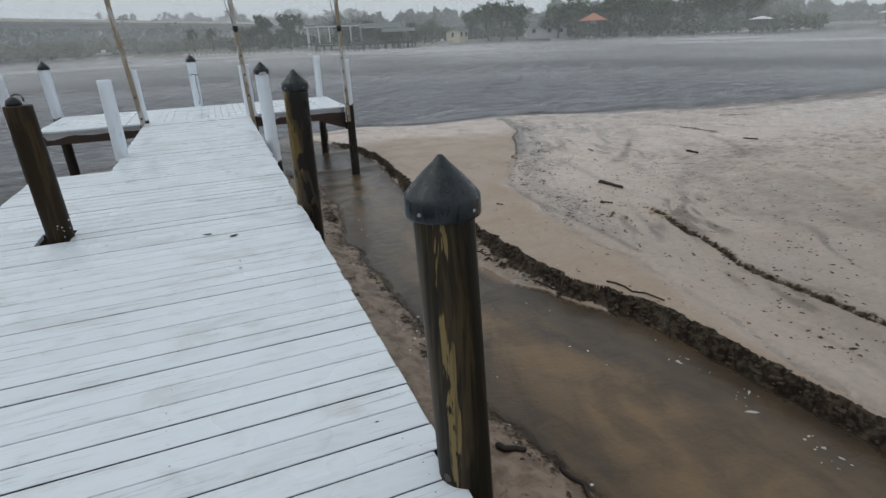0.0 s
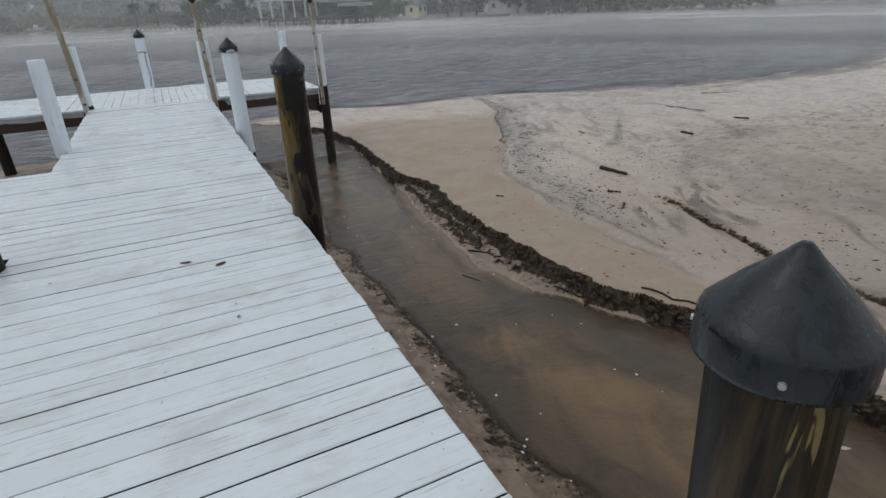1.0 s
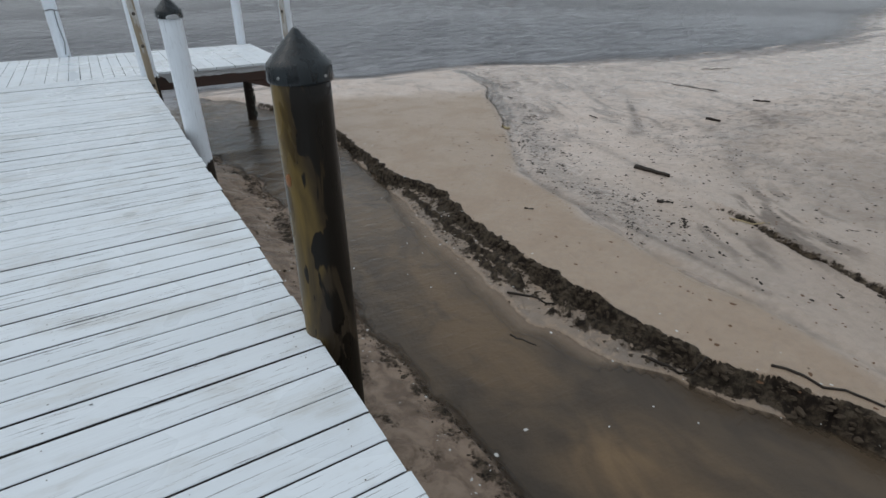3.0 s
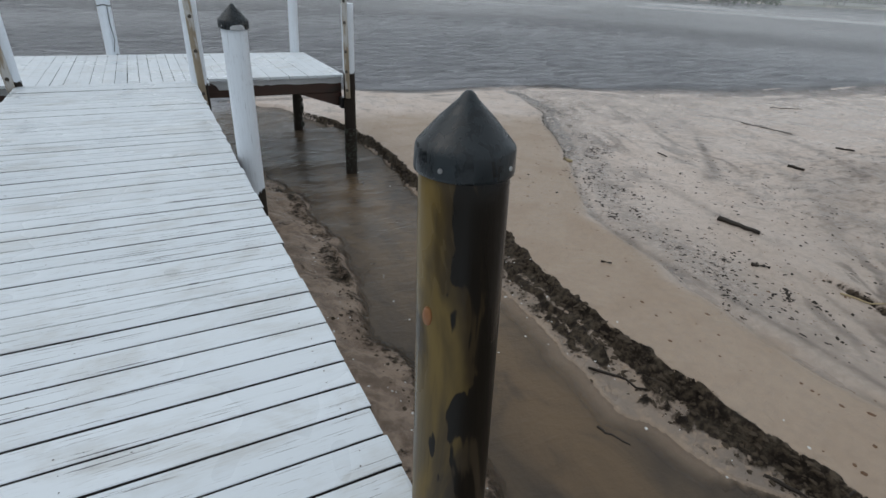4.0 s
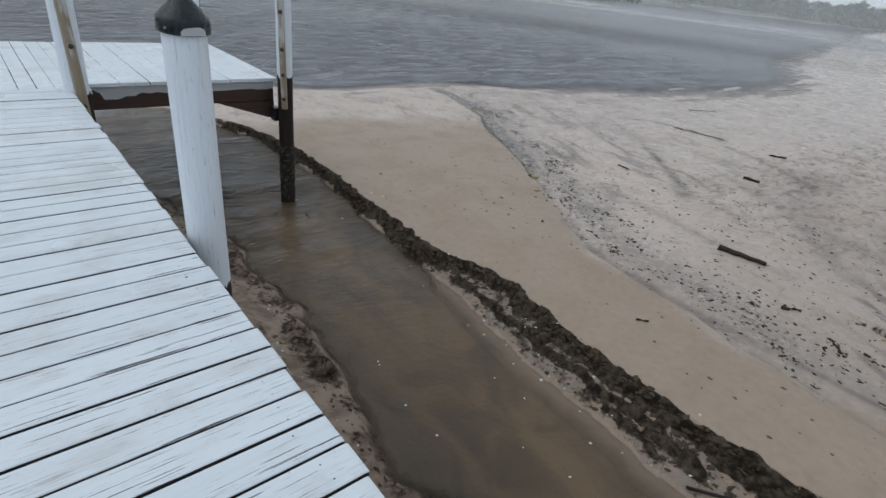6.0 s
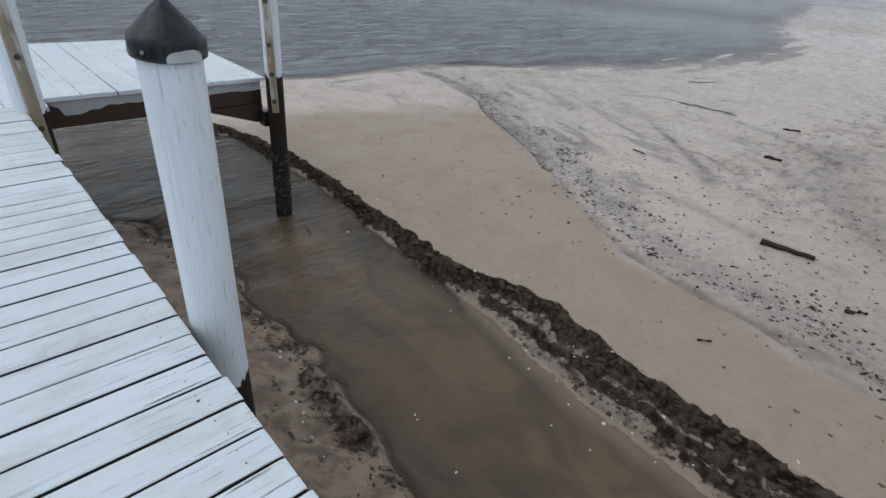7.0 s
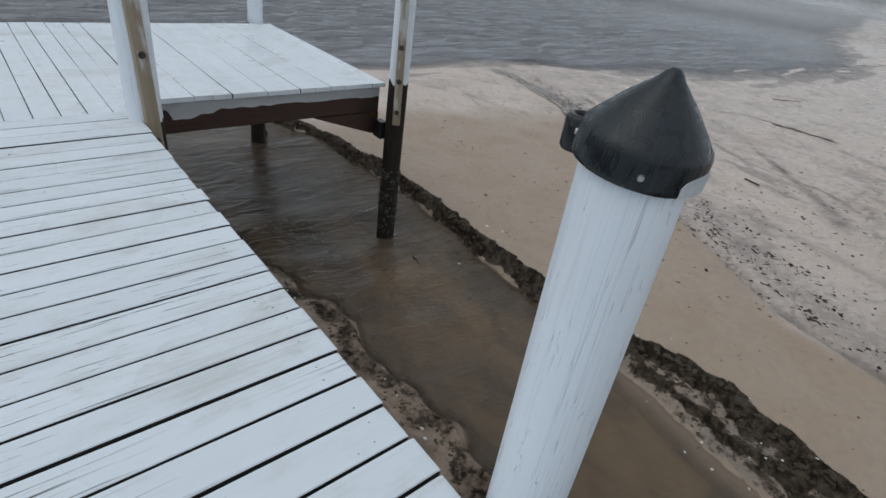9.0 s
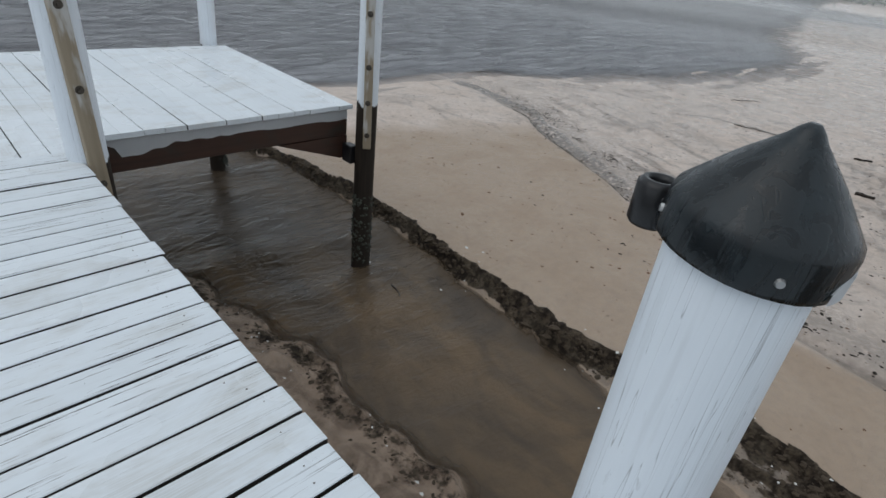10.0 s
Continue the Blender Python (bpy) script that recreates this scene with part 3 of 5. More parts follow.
def ground_height(x, y):
    """Height and the surface masks at plan points."""
    sea = lookup(SEA, x) + 0.35 * fbm(x, x * 0, 0.5, 3, 3) - y
    lip = lookup(LIP, y) + ragged(y, 11) + 0.07 * fbm(x, y, 4.5, 3, 5) + 0.030 * fbm(x, y, 13, 2, 15)
    foot = np.minimum(lookup(FOOT, y) + 0.85 * ragged(y, 11) + 0.25 * ragged(y, 23) * step(lookup(LIP, y) - lookup(FOOT, y), 0.1, 0.3), lip - 0.03)
    bank = lookup(BANK, y) + ragged(y, 31, 1.2) + 0.035 * fbm(x, y, 6, 3, 8)
    creek = lookup(CREEK, y) + 0.12 * fbm(y, y * 0, 0.8, 3, 41)
    top = -1.335 - 0.014 * np.clip(y - 7, 0, 9) - 0.006 * np.clip(x - 8, 0, 11)
    shelf = WATER_Z + 0.005 + 0.045 * sea
    h = np.where(sea > 0, np.minimum(top, shelf), np.maximum(WATER_Z + (0.10 - 0.065 * step(x, 9, 16)) * sea, -2.7))
    soft = step(sea, 0.5, 4.0)
    beach = step(x - creek, -0.1, 0.5)
    # creek bed
    h = h - soft * 0.055 * np.exp(-((x - creek) / 0.12) ** 2) - soft * 0.05 * beach * step(8.5 - x, 0, 4)
    # swash marks, dimples and footprints of the open beach
    tracks = 0.3 + 0.7 * step(11.0 - y, 0, 2.5)
    dimple = tracks * fbm(x * 0.75, y * 1.25, 4.6, 2, 51)
    h = h + soft * beach * (0.044 * dimple * step(x, 6.2, 9.5) + 0.010 * fbm(x, y, 5, 3, 57))
    h = h + soft * (0.010 * fbm(x, y, 0.9, 3, 61) + 0.0035 * fbm(x, y, 11, 2, 63))
    # a low scarp across the beach
    ridge = 5.15 + 0.25 * np.clip(y - 4.5, 0, 3) + 0.1 * fbm(y, y * 0, 1.4, 3, 71)
    h = h + soft * step(7.4 - y, 0, 0.8) * 0.055 * step(x - ridge, -0.02, 0.02) * np.exp(-np.clip(x - ridge, 0, 9) / 0.7)
    # the cut channel
    # between foot and wall: a wet sand shelf with slumped blocks and a broken second ledge
    wide = step(lip - foot, 0.2, 0.36)
    f = np.clip((x - foot) / np.maximum(lip - foot, 0.05), 0, 1)
    ledge = foot + (lip - foot) * (0.52 + 0.22 * fbm(y, y * 0, 0.9, 2, 83)) + 0.05 * fbm(x, y, 5, 3, 84)
    broken = wide * step(fbm(y, y * 0 + 3, 1.1, 2, 85), -0.25, 0.1)
    slope = WATER_Z + 0.008 + 0.06 * f + 0.035 * broken * step(x - ledge, -0.025, 0.012)
    low = foot + (lip - foot) * (0.24 + 0.14 * fbm(y, y * 0, 1.3, 2, 94)) + 0.04 * fbm(x, y, 6, 3, 95)
    torn = wide * step(fbm(y, y * 0 + 9, 1.6, 2, 96), -0.1, 0.15)
    slope = slope + 0.02 * torn * step(x - low, -0.02, 0.01)
    clump = step(fbm(x, y, 5.5, 4, 81), 0.06, 0.36) * step(f, 0.15, 0.45)
    slope = slope + 0.045 * clump * (0.6 + fbm(x, y, 15, 2, 82)) + 0.012 * fbm(x, y, 14, 3, 86) * step(x - foot, 0, 0.1)
    drop = 0.10 + 0.42 * wide
    bed = WATER_Z - 0.15 * step((foot - x) / drop, 0.0, 1.0) * step(x - bank, 0.0, 0.2) - 0.01
    reef = step(y, 8.0, 9.5) * step(14.5 - y, 0, 2) * step(bank + 0.85 - x, 0, 0.7)
    bed = bed + reef * np.clip(0.075 + 0.11 * fbm(x, y, 2.4, 4, 97), 0, 0.15)
    cut = np.where(x < foot, bed, slope)
    wall = step(x - lip + 0.025 * fbm(x, y, 14, 3, 6), -0.06, 0.015)
    inside = step(18.4 - y, 0, 0.5)
    h2 = cut + (h - cut) * wall
    left = WATER_Z + 0.02 + 0.13 * step(bank - x, 0.0, 0.55) + (0.06 * fbm(x, y, 2.6, 4, 91) + 0.02 * fbm(x, y, 11, 3, 92)) * step(bank - x, 0, 0.25) + 0.02 * step(bank - x, -0.02, 0.03)
    h2 = np.where(x < bank, left, h2)
    far_left = step(-x, 2.2, 6.0)
    h2 = h2 - far_left * 0.25
    south = y < 18.4
    h = np.where(south & (x < lip + 0.02), h2 * inside + h * (1 - inside), h)
    # far shore
    far = y - lookup(SHORE, x)
    rise = WATER_Z - 0.1 + 0.55 * step(far, 0, 1.0) + 0.5 * step(far, 2, 30) + 4.0 * step(far, 60, 400)
    h = np.where(far > 0, rise, h)
    near = step(17 - y, 0, 2) * (far < 0)
    thick = 0.115 + 0.06 * fbm(y, y * 0 + 7, 1.7, 2, 87)
    rim = step(x - lip + thick, -0.02, 0.035) * step(lip + 0.03 - x, -0.01, 0.02)
    shelf_dark = step(x - foot, -0.02, 0.05) * step(lip - x, 0, 0.05) * wide * (0.08 + 0.26 * step(y, 6.3, 7.6) + 0.62 * clump + 0.72 * broken * np.exp(-((x - ledge + 0.01) / 0.035) ** 2) + 0.66 * torn * np.exp(-((x - low + 0.01) / 0.028) ** 2))
    soil = near * np.maximum(rim, shelf_dark)
    mud = step(fbm(x, y, 2.3, 4, 93), 0.02, 0.38) * step(bank - x, -0.01, 0.06) * step(x, -0.9, -0.3)
    soil = np.maximum(soil, near * (0.38 * step(x - bank, -0.22, -0.05) * step(bank - x, -0.16, -0.05) + 0.26 * mud))
    scarp = np.exp(-((x - ridge + 0.03) / 0.05) ** 2) * step(7.0 - y, 0, 0.5) * near
    soil = np.maximum(soil, 0.76 * scarp)
    plateau = step(creek - x + 0.25 * fbm(x, y, 1.2, 3, 46), -0.08, 0.2) * step(sea + 0.9 * fbm(x, y, 0.8, 3, 47), 2.6, 4.2) * (far < 0)
    silt = soft * (step(0.075 + 0.06 * fbm(x, y, 2.0, 3, 44) - np.abs(x - creek), -0.03, 0.08) * (0.75 + 0.6 * fbm(x, y, 3.0, 3, 45)) * (0.6 + 0.5 * step(y, 11, 13)) + 0.5 * np.exp(-((x - creek - 0.45) / 0.4) ** 2) * step(y, 4, 8)) * (far < 0)
    banked = near * step(0.55 * bank + 0.45 * foot - x, 0, 0.35)
    silt = np.maximum(silt, near * (0.52 + 0.4 * fbm(x, y, 2.5, 3, 88)) * step(lip - x, 0.02, 0.06) * step(x - foot, -0.02, 0.05))
    # dark line and grey silt of the creek's seaward reach
    reach = step(y, 9.5, 12.5) * step(17.8 - y, 0, 0.6) * (far < 0)
    silt = np.maximum(silt, reach * (0.95 * step(0.24 - np.abs(x - creek - 0.14 + 0.10 * fbm(x, y, 1.6, 3, 48)), 0, 0.16)))
    soil = np.maximum(soil, reach * 0.60 * np.exp(-((x - creek + 0.06 + 0.07 * fbm(x, y, 1.3, 2, 49)) / 0.045) ** 2) * step(fbm(x, y, 0.9, 2, 50), -0.5, 0.0))
    # fine dark silt left by running rain water
    wx, wy = x + 0.5 * fbm(x, y, 0.5, 2, 101), y + 0.5 * fbm(x, y, 0.5, 2, 103)
    u, v = 0.92 * wx - 0.40 * wy, 0.40 * wx + 0.92 * wy
    lines = np.exp(-(fbm(u * 1.5, v * 0.20, 1.0, 2, 105) / 0.06) ** 2) * step(fbm(x, y, 0.45, 2, 107), -0.15, 0.35)
    wash = 0.32 * step(fbm(u * 0.9, v * 0.22, 1.0, 3, 109), 0.10, 0.45)
    zone = step(x - creek, 0.3, 1.0) * step(14 - x, 0, 4) * step(sea, 1.5, 4) * (far < 0)
    dashes = step(fbm(u * 5.5, v * 1.1, 1.0, 3, 117), 0.12, 0.30) * step(fbm(x, y, 0.5, 2, 119), -0.3, 0.15) * step(3.6 - (x - creek), 0, 1.6)
    stain_shade = zone * np.maximum(np.maximum(0.7 * lines, 0.75 * dashes), wash + 0.28 * step(6.0 - y, 0, 2.5) * (0.8 + fbm(u * 1.6, v * 0.5, 1.0, 3, 115)))
    for w0, w1, deep, line in STROKES:
        stain_shade = np.maximum(stain_shade, 1.3 * deep * stroke(x, y, line, w0, w1) * (0.75 + 0.5 * fbm(x, y, 5.0, 3, 111)))
    # Shade in the dimples' hollows, put into the colour through the same mask.
    pits = step(-dimple, 0.10, 0.42) * step(x - 0.25 * np.clip(y - 6, 0, 8), 5.9, 7.2) * beach * step(sea, 1.0, 4.0) * (far < 0)
    stain_shade = np.clip(np.maximum(stain_shade, 0.42 * pits * (0.7 + 0.6 * fbm(x, y, 0.6, 2, 113))), 0, 1)
    trodden = tracks * step(x - 0.25 * np.clip(y - 6, 0, 8), 5.9, 7.2) * beach * step(sea, 1.0, 4.0) * (far < 0)
    sheen = step(x - creek, 0.1, 0.6) * step(7.5 - sea, 0, 5.0) * step(sea, -3.0, 0.0) * (far < 0)
    return h, soil, plateau, silt, banked, step(far, 0.1, 0.7), stain_shade, sheen, trodden


def spaced(*runs):
    out = []
    for a, b, d in runs:
        n = max(1, int(round((b - a) / d)))
        out += [a + (b - a) * i / n for i in range(n)]
    return np.array(out + [runs[-1][1]])


def sheet(name, xs, ys, heights, mat, masks):
    gx, gy = np.meshgrid(xs, ys)
    nx, ny = len(xs), len(ys)
    co = np.stack([gx, gy, heights], -1).reshape(-1, 3)
    i = (np.arange(ny - 1)[:, None] * nx + np.arange(nx - 1)[None, :]).ravel()
    quads = np.stack([i, i + 1, i + nx + 1, i + nx], -1)
    me = bpy.data.meshes.new(name)
    me.vertices.add(len(co))
    me.vertices.foreach_set("co", co.ravel())
    me.loops.add(quads.size)
    me.loops.foreach_set("vertex_index", quads.ravel())
    me.polygons.add(len(quads))
    me.polygons.foreach_set("loop_start", np.arange(0, quads.size, 4))
    me.polygons.foreach_set("use_smooth", np.ones(len(quads), dtype=bool))
    for key, values in masks.items():
        me.attributes.new(key, "FLOAT", "POINT").data.foreach_set("value", np.ascontiguousarray(values, dtype=np.float32).ravel())
    me.materials.append(mat)
    me.update(calc_edges=True)
    me.validate()
    return new(name, me)


gxs = spaced((-400, -60, 20), (-60, -10, 2.5), (-10, -2, 0.4), (-2, 0.2, 0.1), (0.2, 2.0, 0.03), (2.0, 3.8, 0.02), (3.8, 4.6, 0.03), (4.6, 9, 0.042), (9, 16, 0.085), (16, 30, 0.3), (30, 160, 3), (160, 400, 20))
gys = spaced((-120, -10, 10), (-10, 0, 0.5), (0, 2, 0.06), (2, 13, 0.026), (13, 19, 0.06), (19, 24, 0.3), (24, 50, 1.0), (50, 90, 4), (90, 180, 1.2), (180, 900, 24))
GX, GY = np.meshgrid(gxs, gys)
gh, soil_mask, flat_mask, silt_mask, bank_mask, turf_mask, stain_shade_mask, sheen_mask, trodden_mask = ground_height(GX, GY)
ground = sheet("ground", gxs, gys, gh, SAND, {"soil": soil_mask, "plateau": flat_mask, "silt": silt_mask, "bank": bank_mask, "turf": turf_mask, "stain_shade": stain_shade_mask, "sheen": sheen_mask, "trodden": trodden_mask})
tagged(ground, "wet tan beach sand cut by a dark eroded channel bank", "ground", kind="structure")

# ---- water: river and channel in one surface ----
wxs = spaced((-400, -80, 16), (-80, -20, 1.2), (-20, 0, 0.25), (0, 4, 0.06), (4, 40, 0.16), (40, 160, 1.2), (160, 400, 16))
wys = spaced((-60, 0, 4), (0, 12, 0.08), (12, 45, 0.13), (45, 80, 0.4), (80, 200, 1.5), (200, 300, 10))
WX, WY = np.meshgrid(wxs, wys)
open_river = step(WY - (lookup(SEA, WX) - 0.3), -0.6, 3.0)
under = step(-WX, 1.5, 5) * step(WY, 9, 14)
open_river = np.maximum(open_river, under)
lively = np.clip(open_river + 0.6 * step(WY, 9.0, 12.5), 0, 1)
wave = 0
for amp, length, ang, ph in ((0.036, 1.6, 80, 0), (0.038, 1.05, 96, 1.3), (0.032, 0.70, 84, 2.2), (0.024, 0.55, 100, 0.7), (0.03, 2.7, 88, 4.0)):
    kx, ky = math.cos(radians(ang)) * 2 * math.pi / length, math.sin(radians(ang)) * 2 * math.pi / length
    wob = 2.6 * fbm(WX, WY, 0.23 / length, 2, int(100 * amp))
    wave = wave + amp * np.sin(kx * WX + ky * WY + ph + wob) * (0.55 + 0.45 * fbm(WX, WY, 0.5 / length, 2, 7))
calm = step(45 - np.abs(WX), 0, 30) * step(75 - WY, 0, 40)
wave = wave * lively * (0.25 + 0.75 * calm)
open_sky_grey = np.maximum(step(WY - lookup(SEA, WX), -1.2, 0.2), under)
shoal = np.maximum(0.5 * stroke(WX, WY, ((1.5, 13.0), (1.9, 10.5), (1.95, 8.0), (1.7, 6.0)), 0.7, 0.5), stroke(WX, WY, ((1.8, 4.9), (1.95, 4.2), (2.15, 3.2), (2.3, 2.2), (2.4, 0.0)), 0.35, 0.72))
bed_height = ground_height(WX, WY)[0]
shallow = 1 - step(WATER_Z - bed_height, 0.0, 0.095)
river = sheet("river_water", wxs, wys, WATER_Z + wave, WATER, {"river": open_river, "lively": lively, "shallow": shallow, "open_sky_grey": open_sky_grey, "shoal": shoal})
tagged(river, "brown rain-pocked river water filling the cut channel", "water", kind="structure")


# ---- pilings ----
def cap_mesh(r=0.118, skirt=0.075, cone=0.105):
    return lathe([(r - 0.012, 0.0), (r, 0.002), (r + 0.001, 0.01), (r - 0.001, skirt - 0.012), (r - 0.004, skirt - 0.003), (r - 0.012, skirt + 0.006),
                  (r * 0.55, skirt + cone * 0.47), (r * 0.2, skirt + cone * 0.83), (r * 0.13, skirt + cone * 0.93), (r * 0.06, skirt + cone)], 36, 0.012, 2.0)


def nail_head(bm, a, r, z, size=0.007):
    m = Matrix.Translation((r * math.cos(a), r * math.sin(a), z)) @ Matrix.Rotation(a, 4, "Z") @ Matrix.Rotation(radians(90), 4, "Y")
    bmesh.ops.create_cone(bm, cap_ends=True, segments=10, radius1=size, radius2=size * 0.7, depth=0.006, matrix=m)


def piling(label, at, radius, top, mat, cap=True, lean=(0, 0), bottom=-2.3, paint=-9.0, seed=0.0, group="dock pilings", small=False, cap_r=None, tip=0):
    post = thing("piling", label, "piling", (at[0], at[1], 0), group)
    n = 26
    prof = [(radius * 0.93, bottom)]
    for i in range(1, n):
        prof.append((radius * (1.03 - 0.05 * i / n), bottom + (top - bottom) * i / n))
    prof += [(radius * 0.975, top - 0.006), (radius * 0.93, top)]
    pole = part("pole", lathe(prof, 28, 0.03, seed, lambda z: (lean[0] * z, lean[1] * z)), mat, post, smooth=True)
    pole.data.attributes.new("paint_line", "FLOAT", "POINT").data.foreach_set("value", [paint] * len(pole.data.vertices))
    if cap:
        k = (cap_r or radius * 1.133) / 0.119
        c = part("cap", cap_mesh(0.119 * k, 0.068 * k, 0.112 * k), CAP, post, "wet black plastic cone cap", True)
        c.location = (lean[0] * top, lean[1] * top, top - 0.058 * k)
        c.rotation_euler = (radians(tip), 0, 0)
        if not small:
            for a in (-2.55, -1.05, 0.6, 2.1):
                bm = bmesh.new()
                nail_head(bm, a, 0.119 * k, 0.026)
                part("nail", bm, STEEL, c)
    return post


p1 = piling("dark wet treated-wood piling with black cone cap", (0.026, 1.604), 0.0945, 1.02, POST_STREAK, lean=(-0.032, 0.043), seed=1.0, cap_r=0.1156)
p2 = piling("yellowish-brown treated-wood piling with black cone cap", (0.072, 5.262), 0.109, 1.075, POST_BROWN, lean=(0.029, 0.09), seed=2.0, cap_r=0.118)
p3 = piling("white painted piling with black cone cap beside walkway", (0.117, 8.926), 0.0965, 1.026, POST_WHITE, cap_r=0.112, tip=5, paint=-0.33, lean=(-0.002, 0.013), seed=3.0)
l1 = piling("dark wet treated-wood piling with black cone cap", (-2.05, 1.70), 0.102, 1.02, POST_DARK, seed=1.5)
l2 = piling("dark brown flat-topped piling standing through the deck", (-1.948, 5.28), 0.099, 1.06, POST_DARK, cap=False, lean=(-0.0067, 0), seed=4.0)
l3 = piling("white painted flat-topped piling with notched side", (-1.925, 8.85), 0.0887, 1.02, POST_WHITE, cap=False, paint=-0.06, lean=(0.016, 0), seed=5.0)
pa = piling("white painted piling with bolted tan board", (0.043, 12.13), 0.100, 0.98, POST_WHITE, cap=False, paint=-0.02, seed=6.0)
pf = piling("white painted piling with bolted tan board", (-1.93, 12.28), 0.078, 0.99, POST_WHITE, cap=False, paint=0.05, lean=(-0.007, 0), seed=7.0)
pr = piling("white-topped piling with dark wet barnacled lower half", (2.14, 12.36), 0.087, 0.97, POST_WHITE, cap=False, paint=0.02, seed=8.0)
pb = piling("white-topped piling with dark lower half at platform back", (1.984, 15.06), 0.0855, 0.98, POST_WHITE, cap=False, paint=-0.05, lean=(0.0235, 0), seed=9.0)
pm = piling("white painted piling with small black cap and cord", (-0.99, 15.06), 0.100, 1.04, POST_WHITE, paint=-0.05, lean=(0.02, 0), seed=10.0, small=True)
pl = piling("white painted piling with small black cap", (-3.955, 15.06), 0.105, 1.04, POST_WHITE, paint=-0.05, seed=11.0, small=True)
pn = piling("white painted piling at platform corner", (-4.1, 12.5), 0.088, 1.0, POST_WHITE, cap=False, paint=-0.05, seed=12.0)

bm = bmesh.new()
nail_head(bm, radians(-155), 0.0965, 0.03, 0.016)
part("bolt", bm, RUST, p1, "rusty bolt head near the deck")

# an orange knot in the yellowish piling
bm = bmesh.new()
turn = radians(-163)
m = Matrix.Translation((0.0195 + 0.1085 * math.cos(turn), 0.061 + 0.1085 * math.sin(turn), 0.674)) @ Matrix.Rotation(turn, 4, "Z") @ Matrix.Rotation(radians(90), 4, "Y") @ Matrix.Diagonal((1.7, 1.0, 1.0, 1))
bmesh.ops.create_cone(bm, cap_ends=True, segments=18, radius1=0.017, radius2=0.013, depth=0.006, matrix=m)
part("knot", bm, KNOT, p2, "orange-brown wood knot", True)

# torn paint lapping over the cap of the white piling
bm = bmesh.new()
rows = []
for i in range(15):
    a = -1.95 + 0.95 * i / 14
    s = math.sin(math.pi * i / 14) ** 0.6
    rows.append([bm.verts.new((r * math.cos(a), r * math.sin(a), z)) for r, z in ((0.1155, 0.966), (0.1165, 0.982 + 0.012 * s), (0.1145, 0.981 + 0.024 * s * (1 + 0.2 * math.sin(5 * a))))])
for a, b in zip(rows, rows[1:]):
    for j in range(2):
        bm.faces.new((a[j], b[j], b[j + 1], a[j + 1]))
bmesh.ops.solidify(bm, geom=bm.faces[:], thickness=0.003)
flap = part("paint_flap", bm, PAINT_CHIP, p3, "curled flake of white paint", True)
flap.location = (-0.002, 0.013, 0)

# black lamp bracket behind the cap of the white piling
br = part("lamp_bracket", box((-0.024, 0.085, 0.962), (0.024, 0.130, 1.008), 0.006), BLACK, p3, "black plastic lamp bracket")
bm = lathe([(0.026, 0), (0.03, 0.006), (0.03, 0.06), (0.024, 0.068), (0.018, 0.068), (0.016, 0.060), (0.015, 0.022), (0.004, 0.020)], 20)
bmesh.ops.transform(bm, matrix=pose(0, 0.142, 0.952), verts=bm.verts)
part("socket", bm, BLACK, br, smooth=True)

# hardware on the brown flat-topped piling
bm = lathe([(0.05, 0), (0.055, 0.01), (0.045, 0.04), (0.02, 0.06), (0.005, 0.064)], 18)
bmesh.ops.transform(bm, matrix=pose(-0.037, 0.04, 1.06), verts=bm.verts)
part("lamp_base", bm, BLACK, l2, "black round lamp base", True)
bm = bmesh.new()
add_tube(bm, [(-0.01 + 0.04 * math.cos(a), 0.05, 1.10 + 0.04 * math.sin(a)) for a in [i * math.pi / 8 for i in range(-1, 10)]], 0.006, 6)
part("wire_loop", bm, BLACK, l2, smooth=True)
bm = bmesh.new()
for i in range(7):
    a, z = random.uniform(-1.4, 0.1), random.uniform(0.02, 0.11)
    nail_head(bm, a - 0.4, 0.109, z * random.uniform(0.5, 1.6), random.uniform(0.002, 0.007))
tagged(part("paint_spatter", bm, PAINT_CHIP, l2, "white paint spatter"), kind="stuff")

# small bracket at the top of the back piling, and a cord on the middle one
bm = bmesh.new()
add_tube(bm, [(-0.085, -0.03, 0.86), (-0.10, -0.04, 0.95), (-0.15, -0.05, 1.03)], 0.016, 8)
part("rod_holder", bm, ROOF_WHITE, pb, "white tube rod holder", True)
bm = bmesh.new()
add_tube(bm, [(0.10 * math.cos(a) + 0.014, 0.10 * math.sin(a), 0.70 + 0.01 * math.sin(3 * a)) for a in [i * math.pi / 12 for i in range(25)]], 0.010, 6)
add_tube(bm, [(0.06, -0.09, 0.70), (0.05, -0.10, 0.45), (0.07, -0.10, 0.2), (0.03, -0.11, 0.01)], 0.007, 6)
part("cord", bm, ROPE, pm, smooth=True)


def barnacles(post, radius, lo, hi, count, seed):
    rnd = random.Random(seed)
    bm = bmesh.new()
    for i in range(count):
        a, z, s = rnd.uniform(0, 6.283), rnd.uniform(lo, hi), rnd.uniform(0.008, 0.02)
        m = Matrix.Translation((radius * math.cos(a), radius * math.sin(a), z)) @ Matrix.Rotation(a + rnd.uniform(-0.5, 0.5), 4, "Z") @ Matrix.Rotation(radians(90) + rnd.uniform(-0.6, 0.6), 4, "Y")
        bmesh.ops.create_cone(bm, cap_ends=True, segments=6, radius1=s, radius2=s * rnd.uniform(0.3, 0.6), depth=s * rnd.uniform(1, 1.8), matrix=m)
    tagged(part("barnacle_crust", bm, CRUST, post, "grey-green barnacle crust"), kind="stuff")


barnacles(pr, 0.087, -1.5, -0.80, 330, 1)
barnacles(pb, 0.082, -1.5, -0.9, 220, 2)


